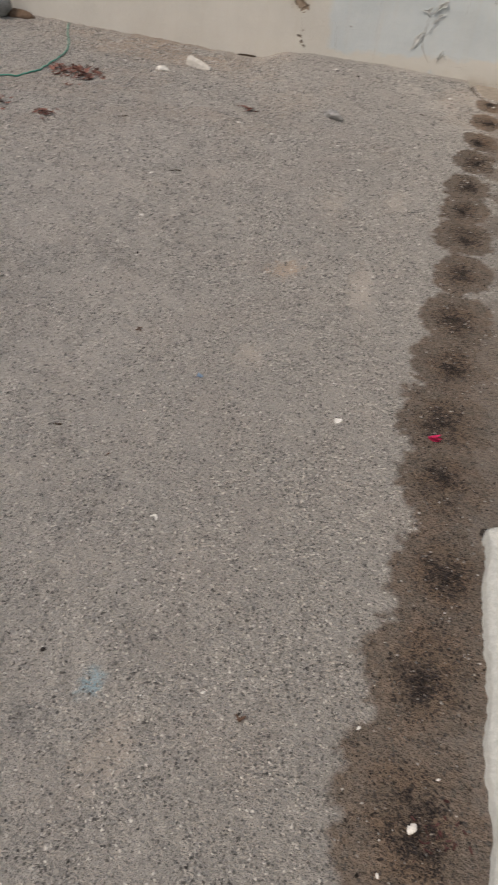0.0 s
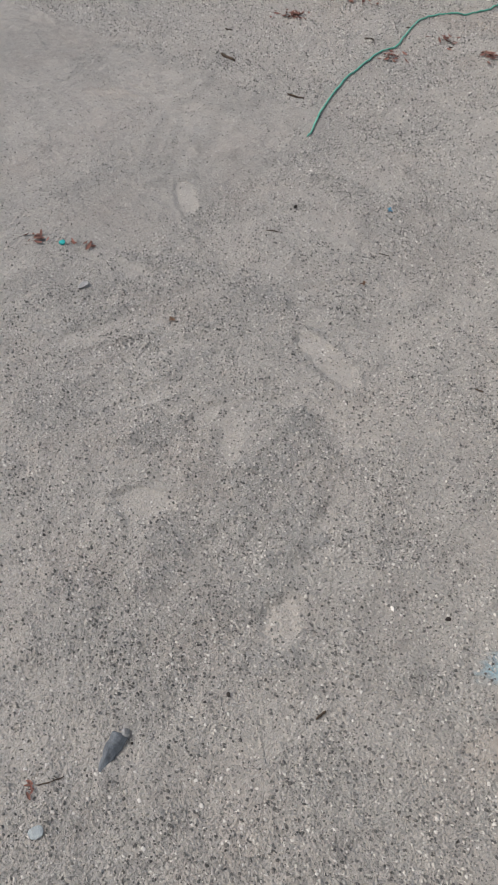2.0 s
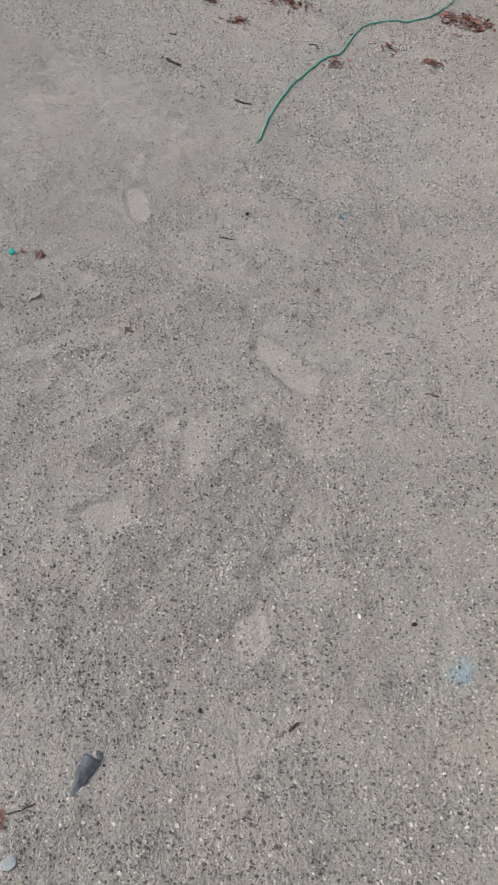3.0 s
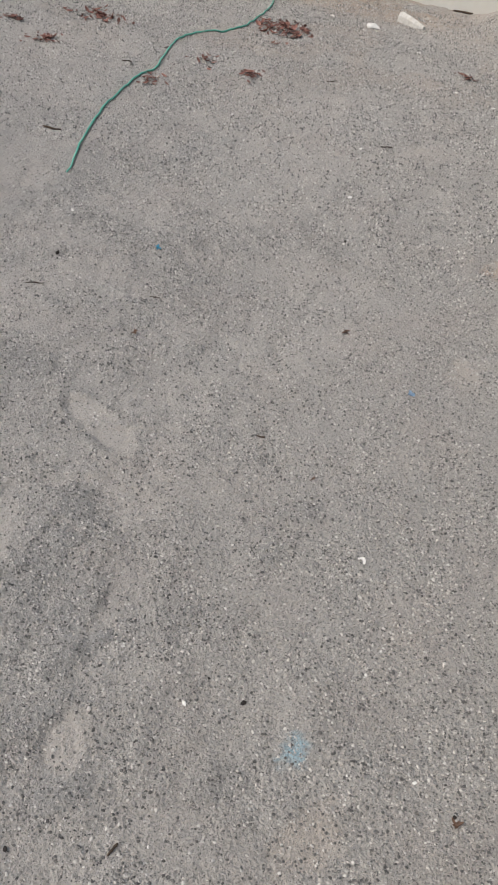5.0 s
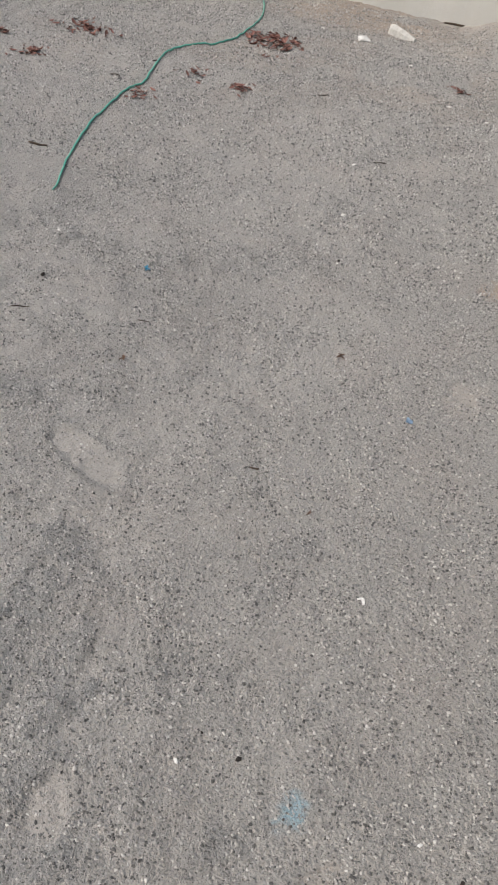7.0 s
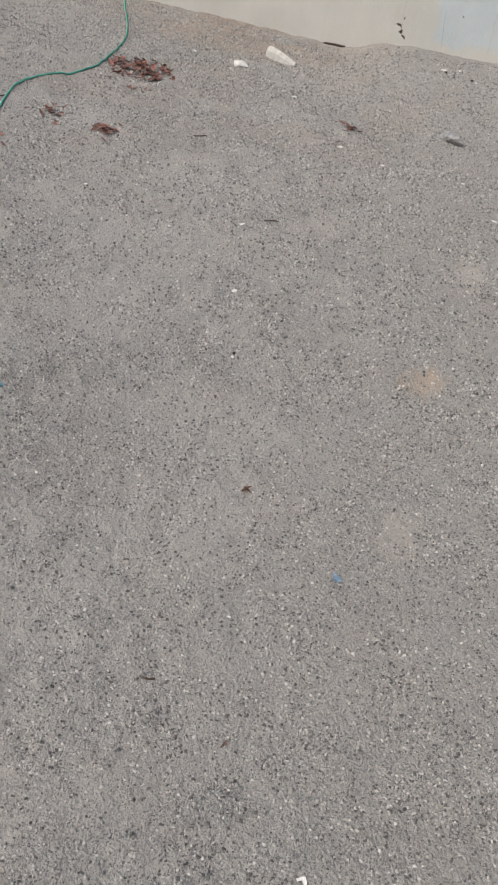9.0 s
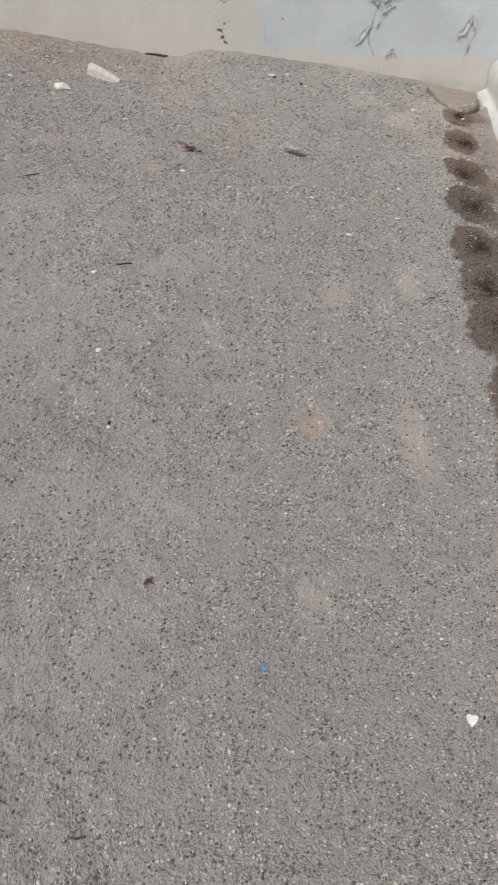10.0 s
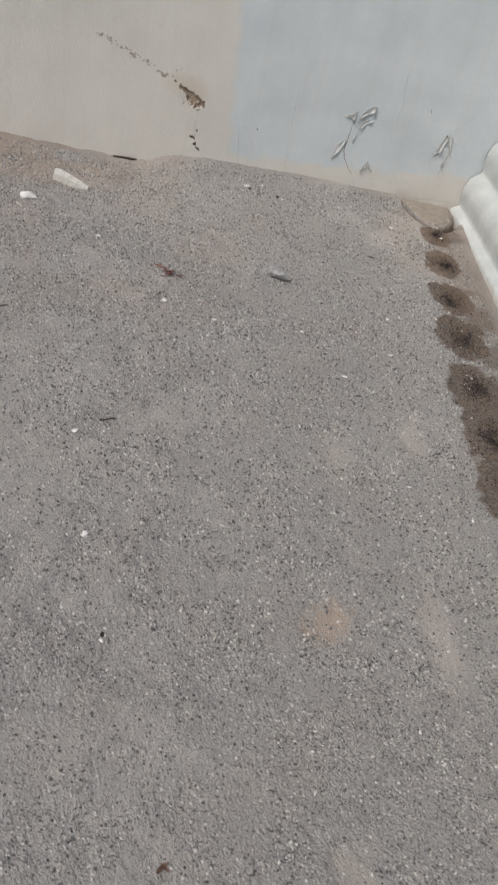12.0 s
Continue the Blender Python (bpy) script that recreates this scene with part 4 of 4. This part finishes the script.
petals("magenta_petal", 1.02, 1.845, 0.012, 4, 7, "crumpled magenta petals beside a damp stain", "petal", 0.8, 0, 0.040, PINK, 0.008, "", 1.8)
petals("leaf_litter", -1.81, 4.95, 0.21, 150, 1, "heap of dry red-brown petals on the ground", aspect=1.05, turn=25, size=0.042, height=0.03)
petals("leaf_litter", -2.85, 4.32, 0.20, 80, 2, "scattered dry red-brown petals", aspect=0.7, turn=-15, size=0.04, height=0.018)
petals("leaf_litter", -2.88, 3.79, 0.13, 46, 3, "scattered dry red-brown petals", aspect=1.0, turn=-30, size=0.036, height=0.018)
petals("leaf_litter", -3.24, 3.93, 0.12, 30, 4, "scattered dry red-brown petals", aspect=0.4, size=0.036)
petals("leaf_litter", -2.03, 3.61, 0.085, 34, 5, "small clump of dry red-brown petals by the hose", aspect=1.1, size=0.03, height=0.018)
petals("leaf_litter", -1.92, 4.06, 0.13, 24, 6, "scattered dry red-brown petals", aspect=0.8, turn=-20, size=0.032)
petals("leaf_litter", -1.605, 4.015, 0.085, 44, 7, "small clump of dry red-brown petals", aspect=1.1, size=0.03, height=0.022)
petals("leaf_litter", -0.51, 4.85, 0.08, 20, 8, "few dry brown petals on asphalt", aspect=0.4, turn=-25, size=0.030)
petals("leaf_litter", -1.72, 4.62, 0.16, 14, 9, "few dry red-brown petals", aspect=0.7, size=0.026)
petals("leaf_litter", -0.215, 2.085, 0.010, 5, 10, "curled dry brown leaf scrap", aspect=0.7, size=0.020, mat=BROWN_LEAF)
petals("leaf_litter", -1.24, 0.98, 0.012, 3, 11, "curled dry brown leaf with a reddish edge", aspect=0.6, size=0.032, mat=BROWN_LEAF)
petals("leaf_litter", -1.99, 1.00, 0.09, 16, 12, "dry brown leaves on dusty ground", aspect=0.4, turn=30, size=0.03)
petals("leaf_litter", -1.83, 1.10, 0.06, 8, 13, "dry brown leaves on dusty ground", aspect=0.4, turn=30, size=0.03)
petals("leaf_litter", -0.855, 1.63, 0.016, 3, 14, "curled dry petal in a shallow rut", aspect=0.4, size=0.032, mat=BROWN_LEAF)
petals("leaf_litter", -0.02, 1.31, 0.022, 3, 15, "thin curled dry petal scraps", aspect=0.25, size=0.015, mat=BROWN_LEAF)
petals("leaf_litter", -0.33, -0.37, 0.03, 7, 16, "few dry reddish petal scraps", aspect=0.6, size=0.014)
petals("leaf_litter", 0.64, 0.55, 0.012, 3, 17, "curled dry brown leaf scrap", aspect=0.8, size=0.02, mat=BROWN_LEAF)
petals("leaf_litter", 1.14, 0.42, 0.085, 30, 18, "damp dark red petals in a black stain", aspect=0.7, size=0.013, mat=WET_PETAL)

twig(-2.74, 2.98, 0.13, 0.008, -10, 1)
twig(-1.18, 4.25, 0.07, 0.0026, 35, 2)
twig(-2.11, 2.81, 0.10, 0.005, 10, 3)
twig(-0.24, 1.40, 0.028, 0.003, 15, 4)
twig(-1.34, 1.68, 0.07, 0.002, 35, 5)
twig(-2.29, 3.77, 0.06, 0.003, 20, 6)
twig(-0.60, 3.62, 0.06, 0.003, 30, 7)
twig(-0.315, -0.33, 0.06, 0.0014, 60, 8)
twig(0.03, 0.16, 0.03, 0.003, 80, 9)
twig(-0.98, 6.555, 0.16, 0.007, 3, 10, "dark strip of wood at the foot of the wall")
twig(0.62, 5.55, 0.045, 0.003, -30, 11)
twig(-0.92, 1.86, 0.04, 0.0018, 20, 12)
twig(-2.22, 4.12, 0.06, 0.003, 60, 13)
twig(-3.02, 3.30, 0.05, 0.004, 10, 14)

# wet black debris in the drip stains, one clot to a stain
for k, (px, py, r) in enumerate(DRIPS):
    cx, cy = px + 0.02 * math.sin(k * 2.3), py - 0.02 + 0.03 * math.cos(k * 1.7)
    petals("black_debris", cx, cy, 0.46 * r, 60, 200 + k, "wet black debris gathered in a drip stain", "debris", 0.85, 17 * k, 0.012, MUCK, 0.008)


# ---- the concrete lump in the corner ----
def corner_lump():
    bm = bmesh.new()
    rings = []
    for k in range(6):
        f = k / 5
        ring = []
        for a in range(25):
            ang = math.pi + math.pi * a / 24
            rx, ry = 0.178 * (1 - 0.5 * f ** 2.2), 0.375 * (1 - 0.5 * f ** 2.2)
            wob = 1 + 0.07 * (float(vnoise(np.array(a * 0.35), np.array(f), 1.0, 2)) - 0.5)
            ring.append(bm.verts.new((1.125 + rx * wob * math.cos(ang), WALL_Y + 0.02 + ry * wob * math.sin(ang), -0.045 + 0.075 * (1 - (1 - f) ** 3) + 0.006 * float(vnoise(np.array(a * 0.9), np.array(f * 5), 1.0, 4)))))
        rings.append(ring)
    for r0, r1 in zip(rings, rings[1:]):
        for a in range(24):
            bm.faces.new((r0[a], r0[a + 1], r1[a + 1], r1[a]))
    bm.faces.new(rings[-1])
    bmesh.ops.recalc_face_normals(bm, faces=bm.faces[:])
    return tagged(mesh_object("concrete_lump", bm, CONCRETE), "half-round lump of rough concrete in the wall corner", "concrete")


corner_lump()

# ---- heap at the far end of the wall ----
rock("cement_heap", -3.42, 6.33, (0.62, 0.36, 0.34), SACK, 301, "grey hardened cement heap against the wall", "rubble", 10, sink=0.25, sharp=0.45, detail=3)
rock("cement_heap", -3.95, 6.05, (0.55, 0.42, 0.30), SACK, 302, "grey hardened cement heap against the wall", "rubble", 50, sink=0.25, sharp=0.45, detail=3)
rock("brown_block", -3.06, 6.43, (0.30, 0.12, 0.08), BROWN, 303, "dark brown broken block beside the heap", "rubble", 16, sharp=0.4)


# ---- loose grit over the ground ----
def grit(count, seed, lo, hi, box, name, label, soaked=False):
    """Small angular stones, thicker where little dust lies."""
    rs = np.random.RandomState(seed)
    x, y = rs.uniform(box[0], box[1], count), rs.uniform(box[2], box[3], count)
    z, sand, wet, black, orange, blue, coarse = relief(x, y)
    clump = fnoise(x, y, 9, 3)
    keep = rs.rand(count) < np.clip(1.0 - 0.93 * sand, 0.05, 1) * (1 - 0.97 * smooth(0.0, 0.5, wet)) * np.clip(0.2 + 1.5 * (clump - 0.25) + 0.8 * coarse, 0.15, 1)
    if soaked:
        keep = rs.rand(count) < 0.9 * (0.12 * smooth(0.3, 0.5, wet) + smooth(0.70, 0.94, wet)) * np.clip(0.1 + 1.6 * (clump - 0.25) + black, 0.1, 1)
    x, y, z = x[keep], y[keep], z[keep]
    n = len(x)
    size = (lo + (hi - lo) * rs.rand(n) ** 2.4) * (1 - 0.15 * coarse[keep])
    ang = (np.arange(5)[None] + 0.7 * rs.rand(n, 5)) * (2 * math.pi / 5) + rs.rand(n, 1) * 6.28
    rad = 0.5 * size[:, None] * (0.75 + 0.5 * rs.rand(n, 5))
    flat = rs.uniform(0.6, 1.0, (n, 1))
    foot = np.stack([x[:, None] + rad * np.cos(ang), y[:, None] + flat * rad * np.sin(ang), (z - 0.1 * size)[:, None] + 0 * ang], -1)
    lean = 0.28 * size[:, None] * (rs.rand(n, 2) - 0.5) * 2
    top = np.stack([x + lean[:, 0], y + lean[:, 1], z + size * rs.uniform(0.35, 0.75, n)], -1)
    ridge = np.stack([x - lean[:, 0], y - lean[:, 1], z + size * rs.uniform(0.25, 0.6, n)], -1)
    verts = np.concatenate([foot, top[:, None], ridge[:, None]], 1).reshape(-1, 3)
    tri = np.array([(0, 1, 5), (1, 2, 5), (2, 6, 5), (2, 3, 6), (3, 4, 6), (4, 0, 6), (0, 5, 6)])
    faces = (tri[None] + 7 * np.arange(n)[:, None, None]).reshape(-1, 3)
    return tagged(new(name, fast_mesh(name, verts, faces, WET_GRIT if soaked else GRIT)), label, "gravel", kind="stuff")


grit(240000, 5, 0.0043, 0.0118, (-1.7, 1.25, -0.7, 2.75), "loose_grit", "loose grey and brown grit strewn over the asphalt")
grit(300000, 6, 0.0055, 0.0150, (-4.55, 1.25, 2.7, 6.5), "loose_grit", "loose grey and brown grit strewn over the asphalt")
grit(40000, 8, 0.0040, 0.011, (-3.4, -1.6, -0.5, 2.75), "loose_grit", "loose grey and brown grit on dusty ground")
grit(60000, 9, 0.0040, 0.0125, (0.75, 1.30, -0.6, 6.2), "wet_grit", "damp dark brown and black grit in the drip stains", True)
